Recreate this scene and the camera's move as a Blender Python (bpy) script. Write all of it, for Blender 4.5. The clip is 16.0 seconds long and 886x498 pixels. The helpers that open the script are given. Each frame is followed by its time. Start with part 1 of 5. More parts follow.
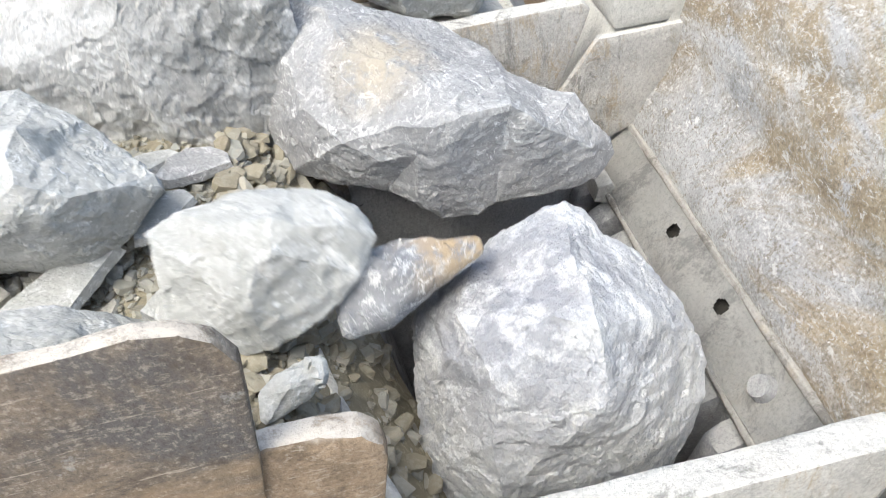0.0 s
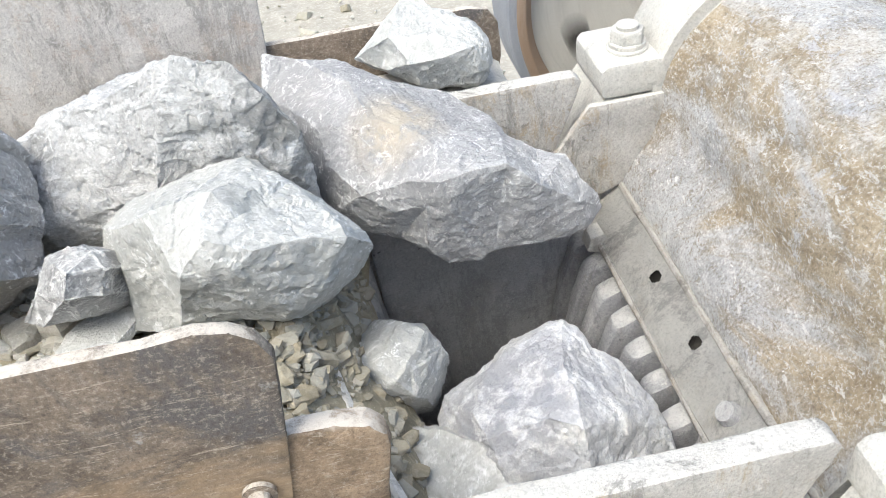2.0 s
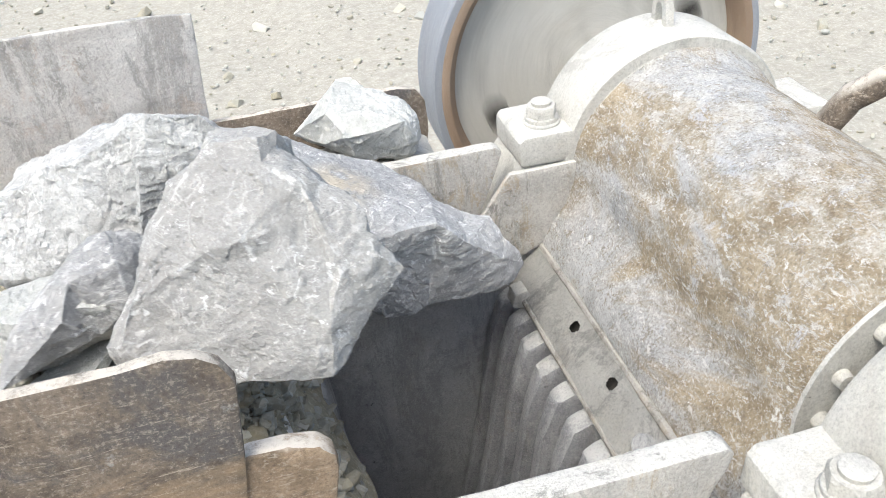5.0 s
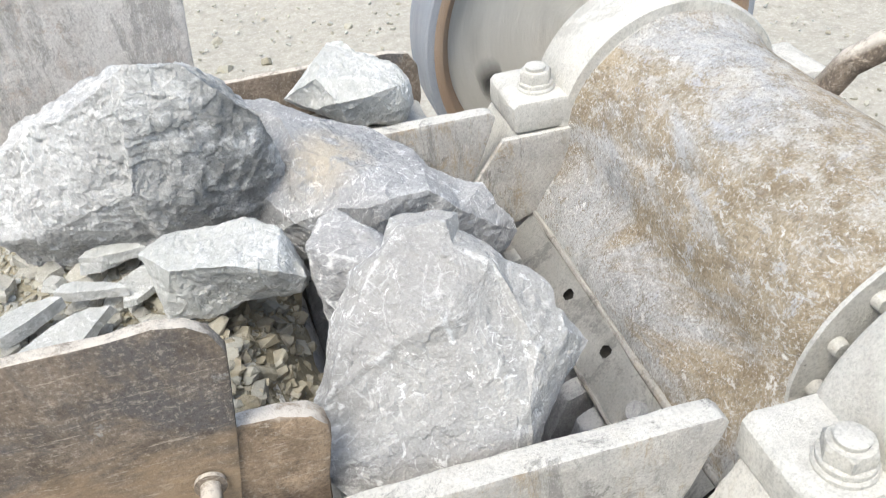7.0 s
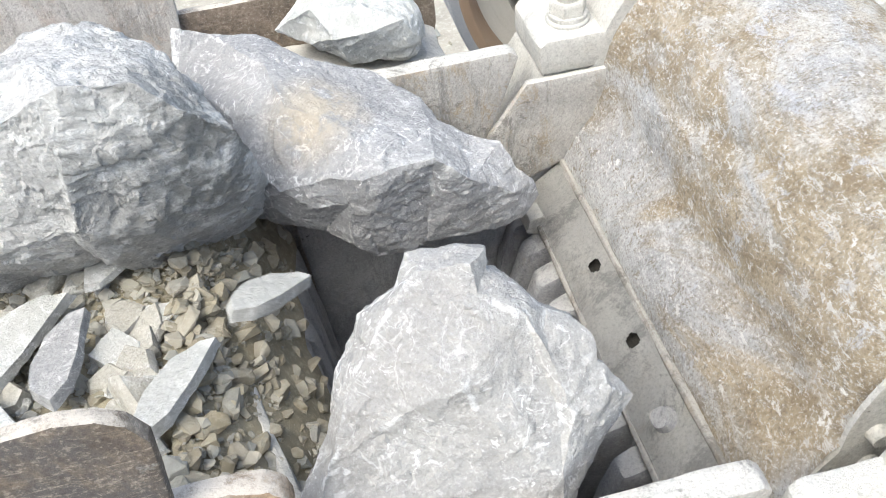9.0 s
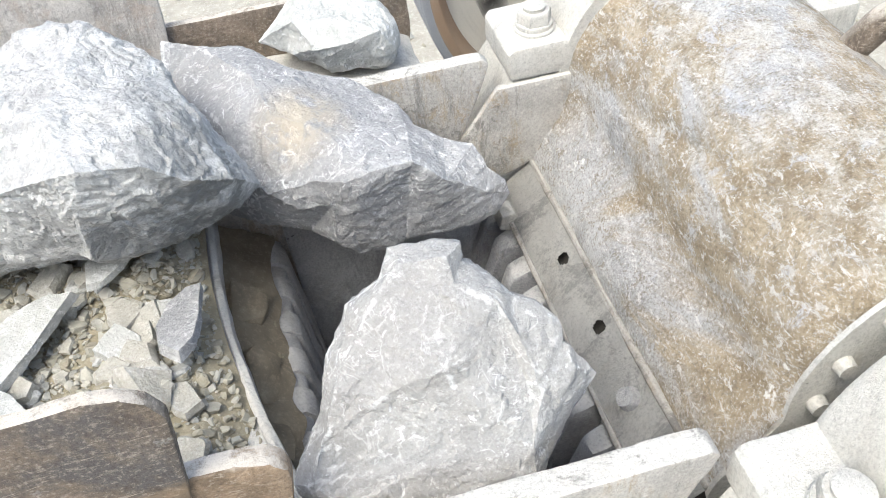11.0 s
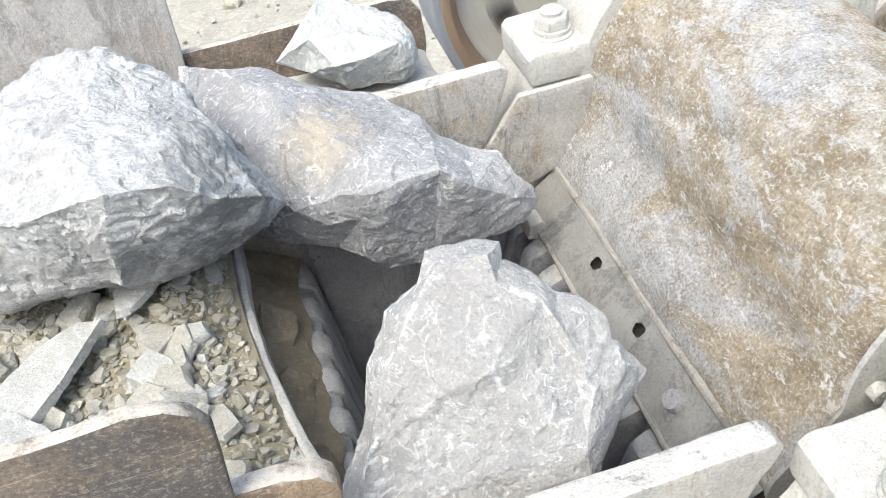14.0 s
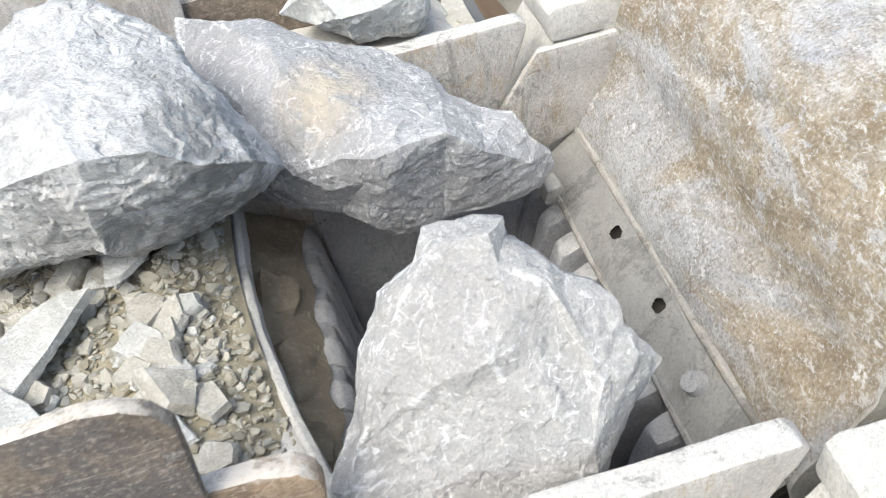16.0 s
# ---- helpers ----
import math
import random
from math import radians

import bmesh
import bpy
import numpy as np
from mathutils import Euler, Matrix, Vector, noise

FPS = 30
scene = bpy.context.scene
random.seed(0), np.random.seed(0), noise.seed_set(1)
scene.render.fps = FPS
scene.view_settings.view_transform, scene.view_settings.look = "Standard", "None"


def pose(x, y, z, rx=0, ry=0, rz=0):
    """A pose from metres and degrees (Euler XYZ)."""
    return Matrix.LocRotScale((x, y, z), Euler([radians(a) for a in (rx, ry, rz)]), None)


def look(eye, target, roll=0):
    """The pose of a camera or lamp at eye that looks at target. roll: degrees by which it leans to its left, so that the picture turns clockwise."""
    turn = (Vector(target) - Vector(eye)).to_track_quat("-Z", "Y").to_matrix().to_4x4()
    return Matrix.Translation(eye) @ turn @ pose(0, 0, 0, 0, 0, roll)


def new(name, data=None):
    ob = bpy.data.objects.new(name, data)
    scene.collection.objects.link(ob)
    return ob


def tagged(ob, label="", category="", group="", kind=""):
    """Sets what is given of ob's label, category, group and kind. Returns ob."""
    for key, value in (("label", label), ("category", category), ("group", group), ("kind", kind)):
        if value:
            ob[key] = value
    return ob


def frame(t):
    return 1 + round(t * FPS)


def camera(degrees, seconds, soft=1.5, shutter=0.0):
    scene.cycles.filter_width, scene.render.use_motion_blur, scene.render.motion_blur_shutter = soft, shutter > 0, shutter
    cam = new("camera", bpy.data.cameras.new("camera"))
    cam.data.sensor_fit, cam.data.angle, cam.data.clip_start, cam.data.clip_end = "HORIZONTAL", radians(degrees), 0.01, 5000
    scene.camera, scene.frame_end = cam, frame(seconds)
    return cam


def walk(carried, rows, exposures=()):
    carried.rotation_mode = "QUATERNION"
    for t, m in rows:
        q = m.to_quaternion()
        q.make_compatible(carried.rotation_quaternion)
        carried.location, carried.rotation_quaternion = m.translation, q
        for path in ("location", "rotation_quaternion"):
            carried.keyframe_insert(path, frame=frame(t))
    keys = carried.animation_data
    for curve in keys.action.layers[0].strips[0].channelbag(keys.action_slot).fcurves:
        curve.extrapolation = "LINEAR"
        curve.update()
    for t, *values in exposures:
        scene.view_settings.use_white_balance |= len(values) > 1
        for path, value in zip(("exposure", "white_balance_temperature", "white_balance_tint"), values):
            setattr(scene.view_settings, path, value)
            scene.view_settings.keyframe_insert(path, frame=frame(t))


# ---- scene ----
from mathutils import geometry

cam = camera(53.6, 16.0, soft=0.8, shutter=0.3)
PATH = [
    (0, (-0.021, 0.181, 3.048), (0.162, 1.625, 1.676), -7.7),
    (0.5, (-0.032, 0.142, 3.097), (0.142, 1.622, 1.763), -7.9),
    (1, (-0.036, 0.039, 3.135), (0.124, 1.563, 1.85), -8.2),
    (1.5, (-0.02, -0.017, 3.171), (0.135, 1.544, 1.93), -8.0),
    (2, (-0.015, 0.015, 3.145), (0.144, 1.559, 1.884), -8.0),
    (2.5, (-0.02, -0.028, 3.163), (0.184, 1.518, 1.912), -7.4),
    (3, (-0.03, -0.097, 3.193), (0.204, 1.47, 1.973), -7.4),
    (3.5, (-0.057, -0.113, 3.191), (0.238, 1.479, 2.017), -5.9),
    (4, (-0.051, -0.115, 3.185), (0.276, 1.494, 2.043), -5.4),
    (6.5, (-0.046, -0.127, 3.186), (0.318, 1.492, 2.07), -5.7),
    (7, (-0.046, -0.106, 3.175), (0.307, 1.467, 1.992), -5.3),
    (7.5, (-0.005, -0.006, 3.139), (0.286, 1.498, 1.854), -6.3),
    (8, (0.042, 0.129, 3.143), (0.291, 1.575, 1.785), -6.8),
    (8.5, (0.08, 0.168, 3.177), (0.283, 1.582, 1.777), -7.4),
    (9, (0.076, 0.153, 3.181), (0.279, 1.557, 1.771), -7.0),
    (11.5, (0.061, 0.073, 3.257), (0.321, 1.462, 1.842), -6.6),
    (12, (0.069, 0.101, 3.237), (0.317, 1.503, 1.833), -7.3),
    (12.5, (0.061, 0.081, 3.209), (0.297, 1.51, 1.83), -8.1),
    (13, (0.044, 0.05, 3.2), (0.295, 1.489, 1.833), -8.5),
    (13.5, (0.005, 0.048, 3.199), (0.258, 1.492, 1.838), -9.3),
    (14, (0.025, 0.082, 3.205), (0.27, 1.528, 1.845), -10.1),
    (14.5, (0.031, 0.077, 3.191), (0.262, 1.518, 1.823), -10.6),
    (15, (0.022, 0.086, 3.189), (0.227, 1.513, 1.803), -11.2),
    (15.5, (0.016, 0.085, 3.176), (0.202, 1.504, 1.779), -11.6),
    (16, (0.078, 0.156, 3.162), (0.225, 1.544, 1.729), -11.8),
]
walk(cam, [(t, look(eye, target, roll)) for t, eye, target, roll in PATH], exposures=((0, 1.10, 6500, 4.5), (2.5, 1.06, 6500, 4.5), (4, 1.06, 6500, 4.5), (6.5, 0.92, 6500, 4.5), (7, 0.92, 6500, 4.5), (8, 1.10, 6500, 4.5), (16, 1.12, 6500, 4.5)))

# ---------------------------------------------------------------- light
world = bpy.data.worlds.new("world")
scene.world = world
world.use_nodes = True
wn = world.node_tree
sky = wn.nodes.new("ShaderNodeTexSky")
sky.sky_type = "NISHITA"
sky.sun_disc = False
sky.sun_elevation, sky.sun_rotation = radians(61), radians(225)
sky.air_density, sky.dust_density, sky.ozone_density = 1.0, 3.8, 0.8
wn.links.new(sky.outputs[0], wn.nodes["Background"].inputs[0])
wn.nodes["Background"].inputs[1].default_value = 0.15
sun_data = bpy.data.lights.new("sun", "SUN")
sun_data.energy, sun_data.angle, sun_data.color = 1.35, radians(34), (1.0, 0.985, 0.965)
sun = new("sun", sun_data)
sun.matrix_world = look((-3.6, -3.0, 10.0), (0, 0.6, 1.0))


# ---------------------------------------------------------------- materials
def nodes_of(name, rough=0.85, metal=0.0):
    m = bpy.data.materials.new(name)
    m.use_nodes = True
    t = m.node_tree
    b = t.nodes["Principled BSDF"]
    b.inputs["Roughness"].default_value = rough
    b.inputs["Metallic"].default_value = metal
    b.inputs["Specular IOR Level"].default_value = 0.3
    return m, t, b


def coords(t, scale=(1, 1, 1), turn=(0, 0, 0)):
    c = t.nodes.new("ShaderNodeTexCoord")
    mp = t.nodes.new("ShaderNodeMapping")
    mp.inputs["Scale"].default_value = scale
    mp.inputs["Rotation"].default_value = turn
    t.links.new(c.outputs["Object"], mp.inputs[0])
    return mp.outputs[0]


def noise_of(t, vec, scale, detail=6, rough=0.6, distort=0.0):
    n = t.nodes.new("ShaderNodeTexNoise")
    n.inputs["Scale"].default_value = scale
    n.inputs["Detail"].default_value = detail
    n.inputs["Roughness"].default_value = rough
    n.inputs["Distortion"].default_value = distort
    t.links.new(vec, n.inputs["Vector"])
    return n.outputs[0]


def ramp(t, val, lo, hi, a=0.0, b=1.0):
    r = t.nodes.new("ShaderNodeMapRange")
    r.inputs[1].default_value, r.inputs[2].default_value = lo, hi
    r.inputs[3].default_value, r.inputs[4].default_value = a, b
    t.links.new(val, r.inputs[0])
    return r.outputs[0]


def math_of(t, op, a, b):
    n = t.nodes.new("ShaderNodeMath")
    n.operation = op
    for i, v in enumerate((a, b)):
        if isinstance(v, (int, float)):
            n.inputs[i].default_value = v
        else:
            t.links.new(v, n.inputs[i])
    return n.outputs[0]


def mix(t, fac, a, b):
    n = t.nodes.new("ShaderNodeMix")
    n.data_type = "RGBA"
    if isinstance(fac, (int, float)):
        n.inputs[0].default_value = fac
    else:
        t.links.new(fac, n.inputs[0])
    for i, v in ((6, a), (7, b)):
        if isinstance(v, tuple):
            n.inputs[i].default_value = (*v, 1)
        else:
            t.links.new(v, n.inputs[i])
    return n.outputs[2]


def bump(t, b, height, strength=0.5, dist=0.01):
    n = t.nodes.new("ShaderNodeBump")
    n.inputs["Strength"].default_value = strength
    n.inputs["Distance"].default_value = dist
    t.links.new(height, n.inputs["Height"])
    t.links.new(n.outputs[0], b.inputs["Normal"])


def upward(t, lo, hi):
    g = t.nodes.new("ShaderNodeNewGeometry")
    s = t.nodes.new("ShaderNodeSeparateXYZ")
    t.links.new(g.outputs["Normal"], s.inputs[0])
    return ramp(t, s.outputs[2], lo, hi)


def grit(t, c, dark, light, amount=0.5, scale=210):
    """Grains and pits of a few millimetres over a colour."""
    n = noise_of(t, coords(t), scale, 4, 0.7)
    n = math_of(t, "ADD", n, ramp(t, noise_of(t, coords(t), 5, 6, 0.7), 0.35, 0.65, -0.03, 0.03))
    c = mix(t, ramp(t, n, 0.47, 0.36, 0, amount), c, dark)
    return mix(t, ramp(t, n, 0.55, 0.66, 0, amount), c, light)


def spot(t, centre, radius):
    """1 near a place of the object, falling to 0 at the radius."""
    c = t.nodes.new("ShaderNodeTexCoord")
    d = t.nodes.new("ShaderNodeVectorMath")
    d.operation = "DISTANCE"
    d.inputs[1].default_value = centre
    t.links.new(c.outputs["Object"], d.inputs[0])
    return ramp(t, d.outputs["Value"], radius, radius * 0.35)


def rock_material(name, base, dark, pale, vein=0.55, dust=0.35, grain=60, stain=None, streak=(1, 1, 1), speck=0.0, relief=0.6, grainy=0.12, edges=1.0, white=0.0):
    m, t, b = nodes_of(name, 0.88)
    v = coords(t)
    vs = coords(t, streak, (0.4, 0.3, 0.7))
    big = noise_of(t, v, 6, 5, 0.6, 0.6)
    fine = noise_of(t, vs, grain, 8, 0.75)
    c = mix(t, ramp(t, big, 0.38, 0.62), dark, base)
    c = mix(t, ramp(t, fine, 0.42, 0.68, 0, 0.5), c, pale)
    c = mix(t, ramp(t, noise_of(t, vs, grain * 2.6, 6, 0.8), 0.55, 0.72, 0, 0.3), c, dark)
    if speck:
        sp = noise_of(t, vs, grain * 0.6, 9, 0.8, 0.8)
        c = mix(t, ramp(t, sp, 0.5, 0.58, 0, speck), c, tuple(x * 0.62 for x in dark))
    # thin calcite veins where a warped field crosses its middle
    for scale, width, seed in ((3.6, 0.009, 0.0), (8.5, 0.014, 0.6), (17.0, 0.016, 1.1), (30.0, 0.018, 1.7)):
        w = noise_of(t, coords(t, (1, 1, 1), (seed, seed, 0.2)), scale, 5, 0.62, 1.2)
        line = math_of(t, "ABSOLUTE", math_of(t, "SUBTRACT", w, 0.5), 0.0)
        thin = ramp(t, line, width * 0.25, width, 1, 0)
        gate = ramp(t, noise_of(t, coords(t, (1, 1, 1), (seed, 0.3, seed)), 9, 5, 0.7), 0.48 + seed * 0.055, 0.55 + seed * 0.055)
        c = mix(t, math_of(t, "MULTIPLY", math_of(t, "MULTIPLY", thin, gate), vein * (1.0 if scale < 10 else 0.6)), c, (0.78, 0.78, 0.765))
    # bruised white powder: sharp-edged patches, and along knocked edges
    patch = ramp(t, noise_of(t, vs, 17, 10, 0.8, 0.35), 0.565 - white, 0.605 - white, 0, dust)
    crumbs = ramp(t, noise_of(t, v, 75, 6, 0.7), 0.62, 0.66, 0, dust * 0.8)
    c = mix(t, crumbs, c, (0.76, 0.755, 0.74))
    dents = ramp(t, noise_of(t, v, 48, 7, 0.75), 0.40, 0.34, 0, 0.5)
    c = mix(t, dents, c, tuple(x * 0.72 for x in dark))
    c = mix(t, patch, c, (0.76, 0.755, 0.74))
    # small scattered flecks and scratches of white powder
    fleck = math_of(t, "MULTIPLY", ramp(t, noise_of(t, v, 42, 9, 0.72, 1.4), 0.575, 0.60), ramp(t, noise_of(t, v, 8, 5, 0.65), 0.42, 0.58, 0.1, 1.0))
    c = mix(t, math_of(t, "MULTIPLY", fleck, 0.95 * edges), c, (0.84, 0.84, 0.83))
    g = t.nodes.new("ShaderNodeNewGeometry")
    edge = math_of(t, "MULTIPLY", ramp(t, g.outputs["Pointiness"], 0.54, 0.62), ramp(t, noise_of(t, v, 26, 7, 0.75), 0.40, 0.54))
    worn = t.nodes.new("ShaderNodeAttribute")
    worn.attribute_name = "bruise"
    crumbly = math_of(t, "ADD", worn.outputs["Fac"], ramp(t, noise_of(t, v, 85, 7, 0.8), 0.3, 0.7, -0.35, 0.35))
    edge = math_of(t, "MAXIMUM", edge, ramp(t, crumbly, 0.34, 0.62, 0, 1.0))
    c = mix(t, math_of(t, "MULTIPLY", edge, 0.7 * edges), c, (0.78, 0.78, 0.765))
    c = grit(t, c, tuple(x * 0.55 for x in dark), (0.78, 0.78, 0.765), grainy)
    # recolours round one place: ochre stains, W's blue-grey patch, D's painted shade
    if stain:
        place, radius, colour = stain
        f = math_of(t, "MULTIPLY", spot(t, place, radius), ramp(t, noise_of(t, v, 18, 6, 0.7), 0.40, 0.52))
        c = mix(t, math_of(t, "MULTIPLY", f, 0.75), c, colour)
    t.links.new(c, b.inputs["Base Color"])
    h = math_of(t, "ADD", math_of(t, "MULTIPLY", fine, 0.5), math_of(t, "MULTIPLY", noise_of(t, v, 30, 9, 0.75), 0.4))
    h = math_of(t, "ADD", h, math_of(t, "MULTIPLY", noise_of(t, v, 130, 5, 0.7), 0.5))
    bump(t, b, h, relief, 0.009)
    return m


def paint_material(name, base, grime, rust, rust_amount=0.25, scale=1.0, rough=0.75, dust=(0.70, 0.68, 0.63)):
    m, t, b = nodes_of(name, rough)
    v = coords(t, (scale, scale, scale))
    st = coords(t, (scale, scale, scale * 0.3), (0.2, 0.1, 0.0))
    c = mix(t, ramp(t, noise_of(t, v, 7, 9, 0.7, 0.5), 0.36, 0.62), grime, base)
    c = mix(t, ramp(t, noise_of(t, st, 16, 10, 0.78, 0.4), 0.62 - rust_amount * 0.3, 0.72 - rust_amount * 0.3, 0, min(0.9, rust_amount * 2.2)), c, rust)
    fine = noise_of(t, v, 150, 6, 0.75)
    c = mix(t, ramp(t, fine, 0.5, 0.66, 0, 0.5), c, tuple(x * 0.72 for x in grime))
    c = mix(t, ramp(t, noise_of(t, v, 60, 8, 0.8), 0.56, 0.64, 0, 0.55), c, dust)
    pits = ramp(t, noise_of(t, v, 42, 3, 0.5), 0.27, 0.22)
    c = mix(t, pits, c, tuple(x * 0.35 for x in grime))
    top = math_of(t, "MULTIPLY", upward(t, 0.5, 0.9), ramp(t, noise_of(t, v, 45, 8, 0.75), 0.25, 0.45))
    c = mix(t, math_of(t, "MULTIPLY", top, 0.85), c, mix(t, ramp(t, noise_of(t, v, 24, 8, 0.75), 0.38, 0.62), tuple(x * 0.84 for x in dust), dust))
    stain = ramp(t, noise_of(t, st, 8, 11, 0.82, 0.5), 0.52, 0.58, 0, min(0.8, 0.25 + rust_amount * 1.6))
    c = mix(t, stain, c, tuple(x * 0.6 for x in grime))
    blot = math_of(t, "MULTIPLY", ramp(t, noise_of(t, v, 26, 11, 0.82, 0.5), 0.52, 0.56), ramp(t, noise_of(t, v, 5, 6, 0.7), 0.44, 0.56, 0, min(0.85, rust_amount * 2.4)))
    c = mix(t, math_of(t, "MULTIPLY", blot, math_of(t, "SUBTRACT", 1.0, upward(t, 0.45, 0.8))), c, mix(t, ramp(t, noise_of(t, v, 11, 4), 0.46, 0.56), tuple(x * 0.5 for x in grime), rust))
    c = grit(t, c, tuple(x * 0.45 for x in grime), tuple(min(0.9, x * 1.15) for x in dust), 0.28)
    t.links.new(c, b.inputs["Base Color"])
    bump(t, b, math_of(t, "ADD", math_of(t, "MULTIPLY", fine, 0.5), noise_of(t, v, 32, 9, 0.7)), 0.9, 0.009)
    return m


def worn_cover_material():
    m, t, b = nodes_of("worn_rusty_cover", 0.8)
    v = coords(t)
    st = coords(t, (1.0, 0.55, 1.0), (0.0, 0.35, 0.2))
    pale = mix(t, ramp(t, noise_of(t, v, 9, 8, 0.7, 0.5), 0.38, 0.62), (0.38, 0.375, 0.37), (0.56, 0.56, 0.555))
    ochre = mix(t, ramp(t, noise_of(t, st, 12, 10, 0.75, 0.4), 0.42, 0.58), (0.30, 0.235, 0.155), (0.47, 0.39, 0.28))
    patch = noise_of(t, st, 3.6, 10, 0.68, 0.8)
    zc = t.nodes.new("ShaderNodeSeparateXYZ")
    t.links.new(t.nodes["Texture Coordinate"].outputs["Object"], zc.inputs[0])
    scrape = ramp(t, zc.outputs[2], 2.08, 2.21, 0.15, 0.0)
    crown = ramp(t, zc.outputs[2], 2.36, 2.46, 0.0, 0.09)
    field = math_of(t, "SUBTRACT", math_of(t, "SUBTRACT", patch, scrape), crown)
    c = mix(t, ramp(t, field, 0.35, 0.45), pale, ochre)
    # flaked old paint and dust in crisp-edged scraps of a few sizes
    c = mix(t, ramp(t, noise_of(t, st, 30, 11, 0.82, 0.6), 0.55, 0.58, 0, 0.75), c, (0.58, 0.575, 0.56))
    c = mix(t, ramp(t, noise_of(t, v, 42, 10, 0.8, 0.8), 0.55, 0.58, 0, 0.75), c, (0.27, 0.225, 0.17))
    c = mix(t, ramp(t, noise_of(t, st, 85, 8, 0.8, 0.5), 0.56, 0.59, 0, 0.85), c, (0.68, 0.67, 0.64))
    c = mix(t, ramp(t, noise_of(t, coords(t, (1, 1, 0.4)), 11, 10, 0.78, 0.4), 0.58, 0.63, 0, 0.8), c, (0.52, 0.535, 0.57))
    c = mix(t, ramp(t, noise_of(t, v, 9.5, 6, 0.65), 0.665, 0.69, 0, 0.9), c, (0.82, 0.81, 0.78))
    c = mix(t, ramp(t, noise_of(t, v, 32, 4, 0.6), 0.70, 0.73), c, (0.84, 0.83, 0.8))
    c = mix(t, math_of(t, "MULTIPLY", upward(t, 0.6, 1.0), ramp(t, noise_of(t, v, 20, 9, 0.75), 0.46, 0.58, 0, 0.6)), c, (0.66, 0.64, 0.58))
    c = grit(t, c, (0.17, 0.14, 0.10), (0.76, 0.75, 0.72), 0.55, 190)
    t.links.new(c, b.inputs["Base Color"])
    bump(t, b, math_of(t, "ADD", noise_of(t, v, 160, 6, 0.75), noise_of(t, v, 26, 9, 0.75)), 0.9, 0.008)
    return m


def rust_material(name, body, dark, seeping=0.0):
    m, t, b = nodes_of(name, 0.9)
    v = coords(t)
    st = coords(t, (0.5, 1, 1.4), (0, 0.5, 0))
    c = mix(t, ramp(t, noise_of(t, v, 7, 9, 0.72, 0.5), 0.38, 0.60), tuple(x * 0.45 for x in body), body)
    c = mix(t, ramp(t, noise_of(t, st, 34, 9, 0.78, 0.4), 0.5, 0.64, 0, 0.6), c, tuple(x * 1.45 for x in body))
    c = mix(t, ramp(t, noise_of(t, v, 4.2, 8, 0.7, 0.6), 0.52, 0.62, 0, dark), c, (0.11, 0.105, 0.105))
    c = mix(t, ramp(t, noise_of(t, st, 75, 8, 0.8), 0.57, 0.66, 0, 0.6), c, (0.46, 0.40, 0.33))
    c = mix(t, ramp(t, noise_of(t, v, 10, 6, 0.7), 0.64, 0.68, 0, 0.5), c, (0.42, 0.42, 0.40))
    c = grit(t, c, (0.06, 0.05, 0.042), (0.48, 0.42, 0.35), 0.4, 170)
    zc = t.nodes.new("ShaderNodeSeparateXYZ")
    t.links.new(v, zc.inputs[0])
    seep = math_of(t, "ADD", ramp(t, zc.outputs[2], 2.50, 2.36, -0.12, 0.16), noise_of(t, st, 6, 9, 0.72, 0.5))
    c = mix(t, ramp(t, seep, 0.52, 0.68, 0, seeping), c, (0.40, 0.285, 0.175))
    scratch = noise_of(t, coords(t, (0.25, 1, 2.6), (0, 0.55, 0)), 48, 6, 0.75, 0.2)
    c = mix(t, ramp(t, scratch, 0.60, 0.66, 0, 0.55), c, (0.56, 0.49, 0.40))
    chalk = ramp(t, noise_of(t, v, 38, 8, 0.8), 0.36, 0.52, 0.15, 1.0)
    c = mix(t, math_of(t, "MULTIPLY", upward(t, 0.3, 0.7), chalk), c, (0.60, 0.545, 0.475))
    t.links.new(c, b.inputs["Base Color"])
    bump(t, b, math_of(t, "ADD", noise_of(t, v, 140, 6, 0.75), noise_of(t, v, 30, 8, 0.7)), 0.7, 0.006)
    return m


def stones_material(name, tones):
    """Loose stones: each takes its own tone."""
    m, t, b = nodes_of(name, 0.92)
    g = t.nodes.new("ShaderNodeNewGeometry")
    cr = t.nodes.new("ShaderNodeValToRGB")
    cr.color_ramp.interpolation = "LINEAR"
    while len(cr.color_ramp.elements) < len(tones):
        cr.color_ramp.elements.new(0.5)
    for i, tone in enumerate(tones):
        cr.color_ramp.elements[i].position = i / (len(tones) - 1)
        cr.color_ramp.elements[i].color = (*tone, 1)
    t.links.new(g.outputs["Random Per Island"], cr.inputs[0])
    v = coords(t)
    c = mix(t, ramp(t, noise_of(t, v, 70, 7, 0.75), 0.45, 0.7, 0, 0.35), cr.outputs[0], (0.60, 0.57, 0.50))
    c = mix(t, ramp(t, noise_of(t, v, 25, 4), 0.55, 0.7, 0, 0.4), c, (0.3, 0.26, 0.19))
    t.links.new(c, b.inputs["Base Color"])
    bump(t, b, noise_of(t, v, 80, 8, 0.75), 0.9, 0.006)
    return m


def soil_material(name, a, b2, fine_scale=90):
    m, t, b = nodes_of(name, 0.95)
    v = coords(t)
    c = mix(t, ramp(t, noise_of(t, v, 9, 8, 0.7), 0.35, 0.65), a, b2)
    f = noise_of(t, v, fine_scale, 8, 0.8)
    c = mix(t, ramp(t, f, 0.5, 0.7, 0, 0.6), c, tuple(min(1, x * 1.7) for x in b2))
    t.links.new(c, b.inputs["Base Color"])
    bump(t, b, f, 0.8, 0.006)
    return m


